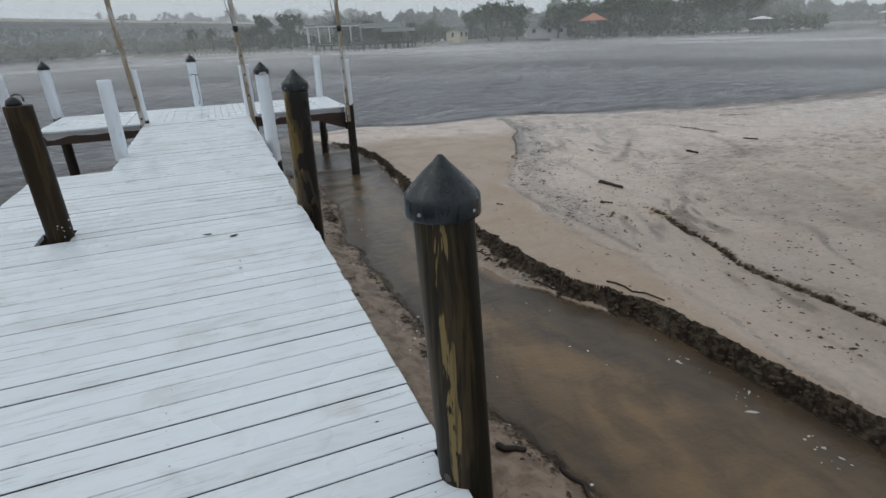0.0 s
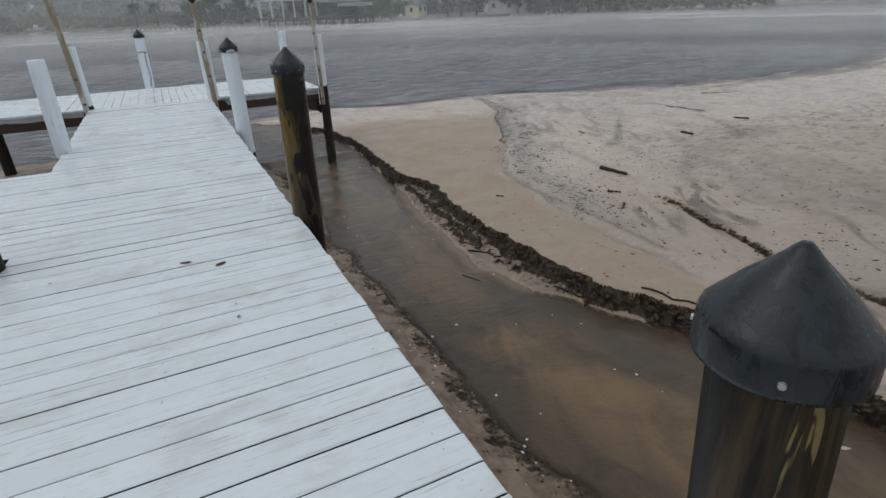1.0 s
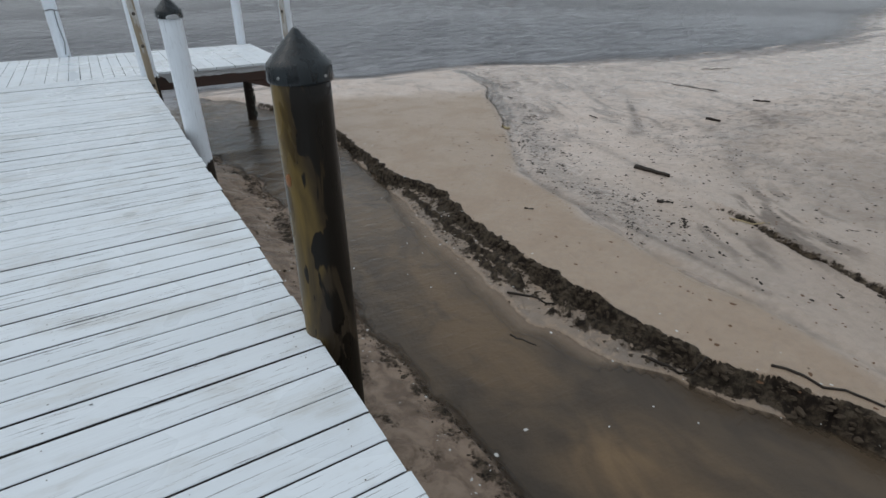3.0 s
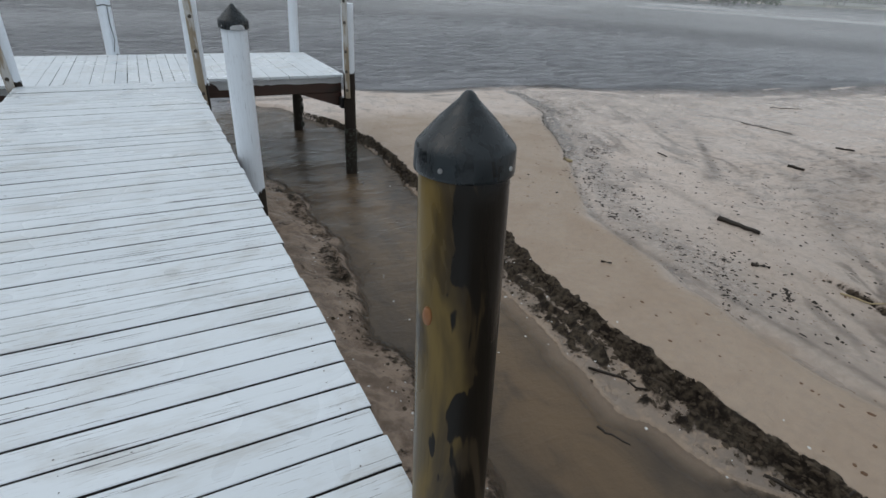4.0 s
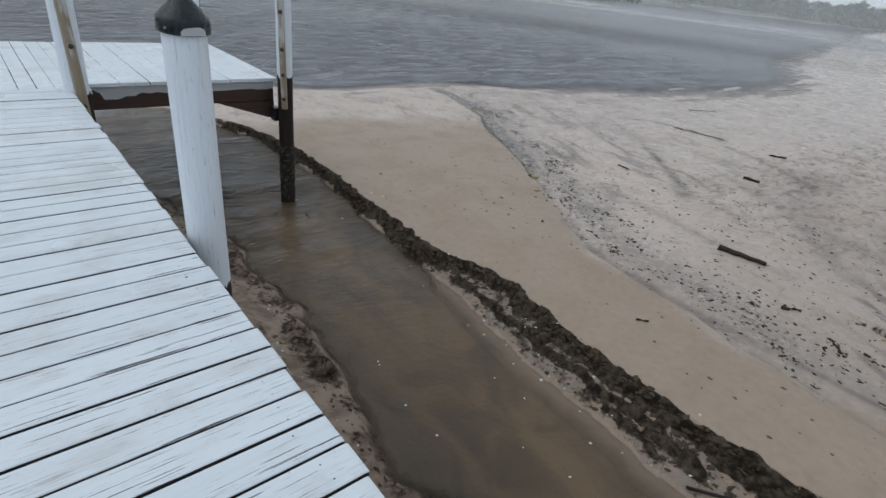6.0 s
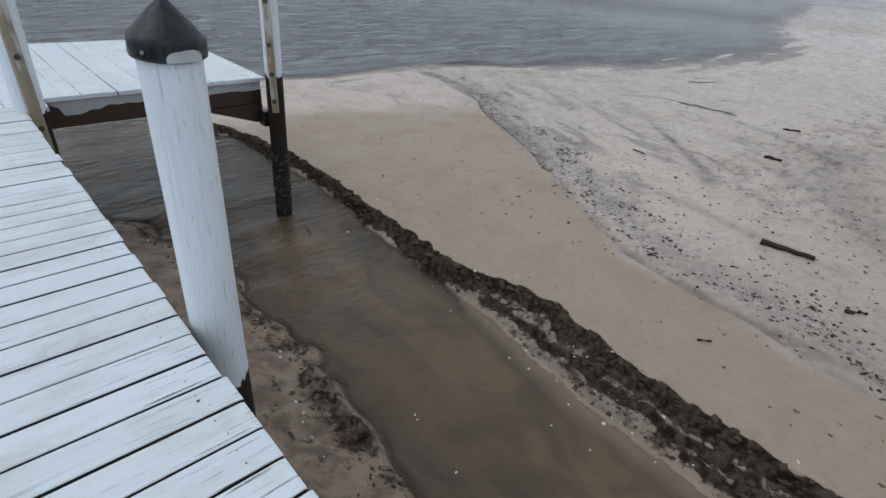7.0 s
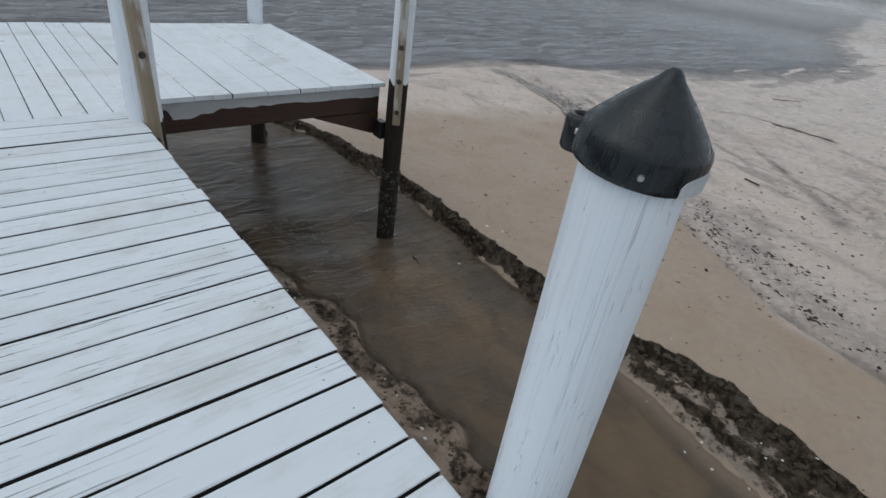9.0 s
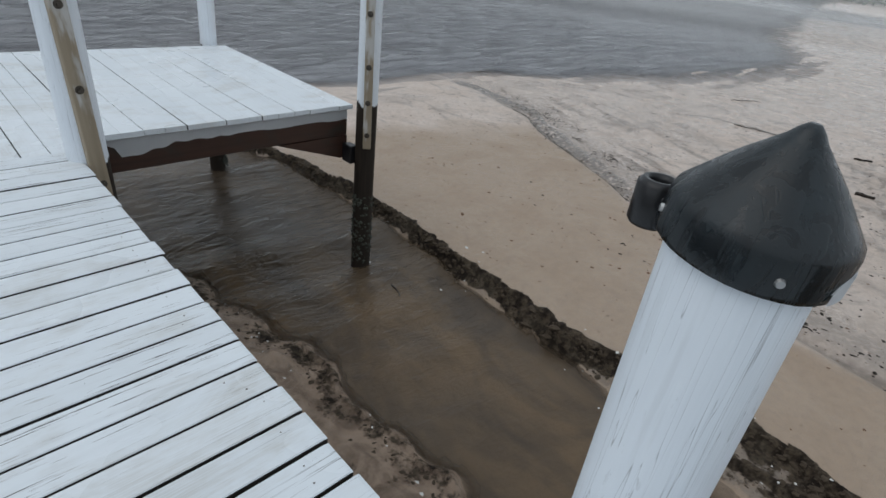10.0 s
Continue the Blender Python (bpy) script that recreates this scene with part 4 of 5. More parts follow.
def bolted_board(label, at, width, depth, z0, z1, lean, turn, bolts, upper):
    """A tall bare board fixed to a piling with bolts, and a pole lashed above it."""
    b = thing("upright_board", label, "board", at, "uprights on the platform pilings")
    b.rotation_euler = (0, radians(lean), radians(turn))
    part("board", box((-width / 2, -depth / 2, z0), (width / 2, depth / 2, z1), 0.006), TAN, b)
    for z in bolts:
        bm = bmesh.new()
        bmesh.ops.create_cone(bm, cap_ends=True, segments=14, radius1=0.022, radius2=0.020, depth=0.006, matrix=Matrix.Translation((0, -depth / 2 - 0.003, z)) @ Matrix.Rotation(radians(90), 4, "X"))
        bmesh.ops.create_cone(bm, cap_ends=True, segments=6, radius1=0.013, radius2=0.012, depth=0.014, matrix=Matrix.Translation((0, -depth / 2 - 0.010, z)) @ Matrix.Rotation(radians(90), 4, "X"))
        part("bolt", bm, RUST, b, "dark steel bolt and washer")
    if upper:
        bm = lathe([(0.036, z1 - 0.15), (0.045, z1 - 0.1), (0.045, z1 + 1.2), (0.04, z1 + 1.24)], 16, 0.02, 4)
        pole = part("pole", bm, TAN, b, "round weathered pole", True)
        bm = lathe([(0.03, z1 - 0.2), (0.048, z1 - 0.17), (0.05, z1 - 0.1), (0.04, z1 - 0.08)], 14)
        part("clamp", bm, BLACK, pole, smooth=True)
        bm = bmesh.new()
        add_tube(bm, [(-0.02, -0.03, z1 - 0.08), (-0.10, -0.03, z1 + 0.25), (-0.14, -0.03, z1 + 0.6), (-0.10, -0.03, z1 + 1.0), (-0.02, -0.02, z1 + 1.2)], 0.006, 6)
        part("wire", bm, BLACK, pole, smooth=True)
    return b


bolted_board("tall tan board with dark bolts on white piling", (0.051, 12.012, 0), 0.082, 0.04, -0.32, 1.78, -1.6, 12, (-0.12, 0.40, 0.80, 1.15), True)
bolted_board("tall tan board with dark bolts on dark-footed piling", (2.084, 12.276, 0), 0.066, 0.04, -0.34, 1.72, -0.8, -42, (-0.22, 0.05, 0.33, 0.72, 1.0), True)
bolted_board("tall tan pole on white piling at walkway corner", (-1.955, 12.18, 0), 0.085, 0.04, -0.2, 2.9, -2.6, 0, (0.1, 0.5), False)


# ---- decks ----
def plank_mesh(length, width, thick, seed):
    """A board along x, from 0 to -length, its upper edges worn round."""
    rnd = random.Random(seed)
    w, c = width / 2, 0.003
    sec = [(-w, -thick), (w, -thick), (w, -c * 1.2), (w - c, 0), (-w + c, 0), (-w, -c * 1.2)]
    xs = [0.0, -0.012, -length * 0.33, -length * 0.66, -length]
    verts = []
    for i, x in enumerate(xs):
        bow = 0.0018 * rnd.uniform(-1, 1) if 1 < i < 4 else 0
        for y, z in sec:
            e = 0.003 if i == 0 and z > -thick / 2 else 0
            verts.append((x, y + bow, z - e))
    faces = []
    for s in range(len(xs) - 1):
        for j in range(6):
            a, b = s * 6 + j, s * 6 + (j + 1) % 6
            faces.append((a, b, b + 6, a + 6))
    faces += [tuple(range(5, -1, -1)), tuple(range((len(xs) - 1) * 6, len(xs) * 6))]
    me = bpy.data.meshes.new("plank")
    me.from_pydata(verts, [], faces)
    me.materials.append(PLANK)
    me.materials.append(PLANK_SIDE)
    # Sides and undersides take the gap-dark colour.
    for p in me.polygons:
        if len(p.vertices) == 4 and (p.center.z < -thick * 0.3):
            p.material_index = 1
    return me


def lay(parent, mesh, at, turn=0.0, tilt=0.0):
    ob = new("plank", mesh)
    ob.parent = parent
    ob.location = at
    ob.rotation_euler = (radians(tilt), 0, radians(turn))
    return ob


def timber(parent, lo, hi, name="beam", mat=None, label=""):
    return part(name, box(lo, hi, 0.006), mat or BEAM, parent, label)


rnd = random.Random(5)
walkway = thing("dock_walkway", "weathered white-painted plank walkway on timber beams", "dock")
# the boards were laid a little closer towards the river end
SPACING = ((-62, -2.36), (-30, 2.325), (-23, 3.395), (-13, 4.853), (-9, 5.446), (0, 6.734), (5, 7.441), (12, 8.415), (20, 9.555), (29, 10.777), (33, 11.305), (40, 12.245))
KINDS = {}


def board(length, width, variant):
    key = (length, round(width, 3), variant)
    if key not in KINDS:
        KINDS[key] = plank_mesh(length, width, 0.036, int(length * 100) + int(width * 1000) + 7 * variant)
    return KINDS[key]


for k in range(-62, 40):
    lo, hi = (float(lookup(SPACING, np.array([float(q)]))[0]) for q in (k, k + 1))
    mid, gap = (lo + hi) / 2, rnd.choice((0.0055, 0.0065, 0.0075) if lo < 5.0 else (0.0085, 0.010, 0.0115, 0.0125))
    width = hi - lo - gap
    split = abs(mid - 5.28) < 0.16 or abs(mid - 1.70) < 0.16
    x = -0.045 if abs(mid - 1.68) < 0.06 else rnd.uniform(-0.007, 0.006)
    length = 2.75 if mid < 7.85 and not split else (1.86 if split or abs(mid - 8.85) < 0.15 else 1.93)
    at = (x, mid, rnd.uniform(-0.0025, 0.0015))
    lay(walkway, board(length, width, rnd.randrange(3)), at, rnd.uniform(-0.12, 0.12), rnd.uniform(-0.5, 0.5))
    if split:
        lay(walkway, board(0.62, width, 0), (-2.115, mid, at[2]), 0, 0)
for x in (-0.10, -0.98, -1.82, -2.2, -2.68):
    timber(walkway, (x - 0.022, -2.3, -0.245), (x + 0.022, 12.2 if x > -2 else 7.8, -0.042))
for yy in (1.70, 5.36, 8.95, 12.05):
    timber(walkway, (-1.86, yy - 0.14, -0.45), (0.0, yy - 0.095, -0.25), "crossbeam")
timber(walkway, (-2.72, 7.70, -0.46), (-1.95, 7.745, -0.25), "crossbeam")
for yy in (1.7, 7.6):
    bm = lathe([(0.09, -2.3), (0.088, -0.26)], 16, 0.03, yy)
    leg = part("leg", bm, POST_DARK, walkway, smooth=True)
    leg.location = (-2.62, yy, 0)

platform = thing("dock_platform", "white-painted plank platform with peeling brown beams", "dock")
PZ = -0.035
mids = [plank_mesh(2.70, 0.1385 - g, 0.036, 60 + i) for i, g in enumerate((0.002, 0.0035, 0.005))]
wings = [plank_mesh(2.44, 0.1385 - g, 0.036, 70 + i) for i, g in enumerate((0.0008, 0.0016, 0.003))]
x = -3.835
while x < 2.06:
    mid = -1.88 < x + 0.07 < 0.16
    start = 14.965 + rnd.uniform(-0.006, 0.006)
    lay(platform, (mids if mid else wings)[rnd.randrange(3)], (x + 0.069, start, PZ + rnd.uniform(-0.0015, 0.0015)), 90 + rnd.uniform(-0.1, 0.1), rnd.uniform(-0.3, 0.3))
    x += 0.1385
for lo, hi in (((-3.80, 12.545, -0.30), (-2.04, 12.59, -0.075)), ((0.16, 12.545, -0.30), (2.075, 12.59, -0.075)), ((-3.84, 14.86, -0.30), (2.0, 14.905, -0.075)), ((-3.84, 13.7, -0.30), (2.0, 13.745, -0.075))):
    timber(platform, lo, hi)
for x in (-3.83, -2.05, 0.02, 2.03):
    timber(platform, (x - 0.02, 12.60, -0.29), (x + 0.02, 14.85, -0.078), "joist")
bm = bmesh.new()
outline = ((1.42, -0.302), (2.072, -0.302), (2.072, -0.50), (2.0, -0.50))
fr, bk = [[bm.verts.new((px, py, pz)) for px, pz in outline] for py in (12.54, 12.585)]
bm.faces.new(fr)
bm.faces.new(bk[::-1])
for q in range(4):
    bm.faces.new((fr[q], bk[q], bk[(q + 1) % 4], fr[(q + 1) % 4]))
part("gusset", bm, BEAM, platform)
part("bracket", box((2.02, 12.41, -0.52), (2.10, 12.535, -0.36), 0.008), BLACK, platform, "dark wet timber block against the piling")


def peeling(lo_x, hi_x, y, seed):
    """A coat of white paint that has peeled off the lower face of a beam."""
    bm = bmesh.new()
    n, cols = 60, []
    for i in range(n + 1):
        x = lo_x + (hi_x - lo_x) * i / n
        d = 0.075 + 0.03 * noise.noise(Vector((x * 2.3, seed, 0))) + 0.012 * noise.noise(Vector((x * 13, seed, 3)))
        d *= 1.0 + 0.6 * math.exp(-((x - lo_x - 0.2) / 0.25) ** 2) if i > 3 else i / 4
        cols.append((bm.verts.new((x, y, -0.076)), bm.verts.new((x, y - 0.001, -0.076 - max(0.004, d)))))
    for a, b in zip(cols, cols[1:]):
        bm.faces.new((a[0], a[1], b[1], b[0]))
    bmesh.ops.solidify(bm, geom=bm.faces[:], thickness=0.002)
    part("paint_coat", bm, PAINT_CHIP, platform, "peeling coat of white paint")


peeling(0.18, 2.07, 12.542, 3.0)
peeling(-3.78, -2.06, 12.542, 8.0)


# ---- litter on the deck ----
def leaf(at, size, turn, seed):
    rndl = random.Random(seed)
    bm = bmesh.new()
    mid = bm.verts.new((0, 0, 0.006))
    ring = [bm.verts.new((size * math.cos(a) * rndl.uniform(0.7, 1.1), size * 0.45 * math.sin(a) * rndl.uniform(0.7, 1.1), rndl.uniform(0.001, 0.005))) for a in [i * math.pi / 5 for i in range(10)]]
    for i in range(10):
        bm.faces.new((mid, ring[i], ring[(i + 1) % 10]))
    bmesh.ops.solidify(bm, geom=bm.faces[:], thickness=0.0015)
    ob = part("dead_leaf", bm, LEAF_LITTER)
    ob.matrix_basis = pose(*at, 0, 0, turn)
    return tagged(ob, "wet brown dead leaf stuck to white planks", "leaf", "leaves on the dock")


leaf((-0.627, 4.62, 0.003), 0.042, 25, 1)
leaf((-0.824, 4.75, 0.003), 0.035, -15, 2)
leaf((-0.617, 3.90, 0.003), 0.016, 40, 3)
leaf((-0.70, 1.55, 0.003), 0.03, 10, 4)


# nail heads and dirt flecks on the boards
verts, faces = [], []
rnd = random.Random(21)
for k in range(-62, 40):
    lo, hi = (float(lookup(SPACING, np.array([float(q)]))[0]) for q in (k, k + 1))
    for x in (-0.10, -0.98, -1.82):
        for f in (0.27, 0.73):
            if rnd.random() < 0.35:
                continue
            cx, cy, r, n = x + rnd.gauss(0, 0.012), lo + (hi - lo) * f + rnd.gauss(0, 0.004), rnd.uniform(0.0022, 0.0036), len(verts)
            verts += [(cx + r * math.cos(q * math.pi / 3), cy + r * math.sin(q * math.pi / 3), 0.0005) for q in range(6)] + [(cx, cy, 0.0022)]
            faces += [(n + q, n + (q + 1) % 6, n + 6) for q in range(6)]
tagged(raw("nail_heads", verts, faces, RUST, walkway, "small dark nail heads"), kind="stuff")
spots = [(rnd.uniform(-1.85, -0.03), rnd.uniform(1.2, 12.1)) for i in range(70)]
verts, faces = [], []
for x, y in spots:
    r, n, t = 0.0026 * math.exp(rnd.gauss(0, 0.6)), len(verts), rnd.uniform(0, 3)
    verts += [(x + r * rnd.uniform(0.6, 2.2) * math.cos(q * 1.2566 + t), y + r * rnd.uniform(0.5, 1.3) * math.sin(q * 1.2566 + t), 0.0008) for q in range(5)] + [(x, y, 0.003)]
    faces += [(n + q, n + (q + 1) % 5, n + 5) for q in range(5)]
tagged(raw("dirt_flecks", verts, faces, FLECK), "dark dirt flecks on the white boards", "litter", kind="stuff")


# ---- driftwood and twigs ----
def stick(label, a, b, radius, mat=None, kinks=6, seed=0, name="driftwood", category="driftwood", sink=0.3, wig=0.08):
    rnds = random.Random(seed)
    a, b = Vector((*a, 0)), Vector((*b, 0))
    pts = []
    for i in range(kinks + 1):
        f = i / kinks
        p = a.lerp(b, f) + Vector((rnds.uniform(-1, 1), rnds.uniform(-1, 1), 0)) * (b - a).length * wig * (0 < i < kinks)
        g = ground_height(np.array([p.x]), np.array([p.y]))[0][0]
        pts.append((p.x, p.y, max(float(g), WATER_Z - 0.01) + radius * (1 - sink)))
    bm = bmesh.new()
    add_tube(bm, pts, radius, 9, 0.7)
    for v in bm.verts:
        v.co += Vector((noise.noise(v.co * 18), noise.noise(v.co * 18 + Vector((7, 0, 0))), noise.noise(v.co * 18 + Vector((0, 9, 0))))) * radius * 0.35
    return tagged(part(name, bm, mat or DRIFT, smooth=True), label, category, "driftwood on the beach")


stick("dark wet driftwood log lying on pale sand", (6.03, 8.47), (6.13, 7.93), 0.036, seed=1, wig=0.03)
stick("short dark driftwood stub on pale sand", (5.24, 7.42), (5.36, 7.27), 0.022, seed=2, kinks=3)
stick("small brown twig on tan sand", (3.58, 8.10), (3.66, 8.02), 0.012, seed=3, kinks=3)
stick("pale yellow wood scrap in the creek", (5.74, 11.42), (5.86, 11.33), 0.035, PALE_WOOD, 3, 4)
stick("thin dark root lying on the sand edge", (3.28, 4.78), (3.52, 4.12), 0.012, seed=5, wig=0.05)
stick("thin dark twig on the channel foot", (2.02, 6.36), (2.12, 6.12), 0.012, seed=6)
stick("thin pale twig on grey sand", (5.55, 6.6), (5.72, 6.22), 0.010, PALE_WOOD, seed=7)
stick("dark curved branch at the channel bank", (1.33, 2.80), (1.27, 2.30), 0.022, seed=8)
stick("dark branch stub at the channel bank", (0.92, 3.05), (1.11, 2.95), 0.03, seed=9)
stick("dark twig standing out of channel water", (2.16, 11.9), (2.10, 11.66), 0.010, seed=10, sink=0.0)
stick("thin dark stick on pale sand", (7.71, 11.09), (7.69, 10.85), 0.014, seed=11)
stick("short dark stick on grey wet sand", (9.38, 9.62), (9.50, 9.38), 0.03, seed=12, kinks=4)
stick("thin dark stick on pale sand", (11.76, 10.08), (11.98, 9.84), 0.022, seed=13)
stick("long dark weed stem lying on the wet sand", (11.9, 12.35), (12.04, 11.2), 0.010, seed=17, kinks=9, wig=0.03)
stick("grey seaweed strand at the far waterline", (14.6, 13.4), (15.4, 13.0), 0.010, seed=14)
stick("dark root on the eroded slope", (2.40, 6.9), (2.62, 6.45), 0.012, seed=15)
stick("dark root on the eroded slope", (2.72, 5.5), (2.95, 5.1), 0.014, seed=16)


# ---- loose litter, clods and shells: nobody could count them ----
def chips(name, spots, size, mat, label, flat=0.35, seed=0, floor=None, long=1.6, spread=0.38):
    rnds = random.Random(seed)
    xy = np.array(spots)
    g = ground_height(xy[:, 0], xy[:, 1])[0]
    verts, faces = [], []
    for (x, y), z in zip(spots, g):
        s = size * min(2.4, math.exp(rnds.gauss(0, spread)))
        z = max(float(z), floor) if floor is not None else float(z)
        t, l = rnds.uniform(0, 6.28), rnds.uniform(1, long)
        c, sn = math.cos(t), math.sin(t)
        b = len(verts)
        for k in range(6):
            a = k * math.pi / 3
            u, v = s * l * math.cos(a) * rnds.uniform(0.65, 1.2), s * math.sin(a) * rnds.uniform(0.65, 1.2)
            verts.append((x + u * c - v * sn, y + u * sn + v * c, z - 0.15 * s * flat))
        verts.append((x + rnds.uniform(-0.3, 0.3) * s, y + rnds.uniform(-0.3, 0.3) * s, z + s * flat))
        verts.append((x + rnds.uniform(-0.6, 0.6) * s, y + rnds.uniform(-0.6, 0.6) * s, z + s * flat * rnds.uniform(0.5, 1.0)))
        for k in range(6):
            faces.append((b + k, b + (k + 1) % 6, b + (6 if k < 3 else 7)))
        faces += [(b, b + 6, b + 7), (b + 3, b + 7, b + 6)]
    ob = raw(name, verts, faces, mat)
    return tagged(ob, label, "litter", kind="stuff")


rnd = random.Random(77)


def along(table, y0, y1, count, offset, spread):
    out = []
    for i in range(count):
        y = rnd.uniform(y0, y1)
        x = float(lookup(table, np.array([y]))[0]) + offset + rnd.gauss(0, spread)
        out.append((x, y))
    return out


def drifts(centres, each, spread):
    """Litter washed together in loose heaps."""
    out = []
    for x, y in centres:
        r, t = spread * rnd.uniform(0.3, 1.3), rnd.gauss(1.1, 0.4)
        for i in range(int(each * rnd.uniform(0.2, 1.8))):
            a, b = rnd.gauss(0, 1.8 * r), rnd.gauss(0, 0.7 * r)
            out.append((x + a * math.cos(t) - b * math.sin(t), y + a * math.sin(t) + b * math.cos(t)))
    return out


spots = drifts(along(CREEK, 6.5, 16.5, 60, 0.55, 0.22), 22, 0.12) + drifts(along(CREEK, 9, 17, 26, 0.1, 0.12), 16, 0.10)
spots += drifts([(rnd.uniform(4.4, 8.5), rnd.uniform(2.0, 12)) for i in range(70)], 6, 0.12) + drifts([(rnd.uniform(9, 17), rnd.uniform(12.5, 15.5)) for i in range(36)], 8, 0.2)
spots += drifts([(5.36, 10.36), (5.53, 10.14), (5.63, 9.81), (5.44, 9.53), (5.5, 10.0)], 38, 0.10) + drifts([(11.0, 16.0), (12.8, 15.36), (13.75, 14.5), (14.1, 13.4), (12.0, 15.7)], 26, 0.28)
spots += [(rnd.uniform(4.3, 18.0), rnd.uniform(2.0, 15)) for i in range(900)] + [(rnd.uniform(4.3, 8.5), rnd.uniform(3.0, 11)) for i in range(700)]
chips("plant_litter", spots, 0.0086, FLECK, "dark plant litter scattered on pale wet sand", 0.3, 1, long=2.4, spread=0.85)
spots = [(rnd.uniform(3.1, 7.5), rnd.uniform(2.5, 17.0)) for i in range(900)]
chips("leaf_litter", spots, 0.011, LEAF_LITTER, "small brown leaf bits on tan sand", 0.25, 2)
spots = []
for i in range(320):
    y = rnd.uniform(0.5, 15.5)
    b, a = (float(q[0]) for q in edge_lines(np.array([y])))
    spots.append((a + (b - a) * min(1.05, max(-0.1, rnd.gauss(0.62, 0.32))), y))
chips("peat_clods", spots + [(4.4 + rnd.gauss(0, 0.22), 2.8 + rnd.gauss(0, 0.25)) for i in range(60)], 0.011, CLOD, "dark peaty clods fallen from the eroded edge", 0.6, 3, long=2.0, spread=0.7)


def lump_forms():
    """Three knobbly clod shapes of 80 faces."""
    out = []
    for q in range(3):
        bm = bmesh.new()
        bmesh.ops.create_icosphere(bm, subdivisions=2, radius=1.0)
        for v in bm.verts:
            v.co *= 1 + 0.55 * noise.noise(v.co * 1.3 + Vector((9 * q, 0, 0))) + 0.3 * noise.noise(v.co * 3.1 + Vector((0, 5 * q, 0)))
        bm.verts.index_update()
        out.append((np.array([tuple(v.co) for v in bm.verts]), np.array([[v.index for v in g.verts] for g in bm.faces])))
        bm.free()
    return out


def crumble(name, label, spots, heights, size, seed):
    """Knobbly soil clods heaped against an edge."""
    rng, forms = np.random.default_rng(seed), lump_forms()
    verts, faces, n = [], [], 0
    for (x, y), z in zip(spots, heights):
        co, fa = forms[rng.integers(3)]
        r = size * min(3.0, math.exp(rng.normal(0, 0.7)))
        t = rng.normal(1.6, 0.6)
        c, sn = math.cos(t), math.sin(t)
        p = co * (r * rng.uniform(0.9, 2.2), r * rng.uniform(0.6, 1.0), r * rng.uniform(0.4, 0.8))
        verts.append(np.stack([x + p[:, 0] * c - p[:, 1] * sn, y + p[:, 0] * sn + p[:, 1] * c, z + p[:, 2]], -1))
        faces.append(fa + n)
        n += len(co)
    return tagged(raw(name, np.concatenate(verts).tolist(), np.concatenate(faces).tolist(), CLOD), label, "soil", kind="stuff")


rnd = random.Random(41)
ey = np.array([rnd.uniform(0.5, 15.8) for i in range(1500)])
e_lip = lookup(LIP, ey) + ragged(ey, 11) + 0.07 * fbm(lookup(LIP, ey), ey, 4.5, 3, 5)
ex = e_lip - np.abs(np.array([rnd.gauss(0.015, 0.045) for i in ey]))
crumble("edge_crumbs", "dark crumbling soil along the undercut channel edge", list(zip(ex, ey)), ground_height(ex, ey)[0] - 0.005, 0.0095, 8)
ty = np.array([rnd.uniform(4.6, 10.2) for i in range(1300)])
t_lip, t_foot = edge_lines(ty)
tx = t_foot + (t_lip - t_foot) * np.clip(np.array([rnd.gauss(0.55, 0.24) for i in ty]), 0.05, 0.95)
keep = fbm(tx, ty, 2.2, 2, 89) > -0.05
tx, ty = tx[keep], ty[keep]
crumble("slumped_clods", "dark slumped soil clods on the wet sand shelf", list(zip(tx, ty)), ground_height(tx, ty)[0] - 0.002, 0.0062, 9)
rnd = random.Random(78)
chips("bank_clods", along(BANK, 1.5, 12.8, 400, -0.08, 0.07), 0.011, CLOD, "dark clods and roots along the muddy bank", 0.6, 4, long=2.0)
spots = along(BANK, 3, 12.5, 90, -0.15, 0.12) + [(rnd.uniform(1.2, 2.6), rnd.uniform(2.5, 10)) for i in range(24)] + along(FOOT, 3, 12, 70, 0.2, 0.2)
chips("shell_bits", spots, 0.009, SHELL, "small white shell and foam bits", 0.3, 5, floor=WATER_Z + 0.002)
spots = [(3.15 + rnd.gauss(0, 0.07), rnd.choice((2.05, 2.2, 2.75, 3.4)) + rnd.gauss(0, 0.1)) for i in range(34)] + [(2.25 + rnd.gauss(0, 0.1), 12.2 + rnd.gauss(0, 0.1)) for i in range(30)]
chips("foam", spots, 0.009, FOAM, "white foam on the brown channel water", 0.08, 6, long=3.0, spread=0.6, floor=WATER_Z + 0.002)


# ---- the far shore ----
def polar(az, d, z=0.0):
    """A place by its bearing from the dock's landward end and its distance."""
    return (-0.57 + d * math.sin(radians(az)), 0.24 + d * math.cos(radians(az)), z)


def face(az):
    return radians(-az)


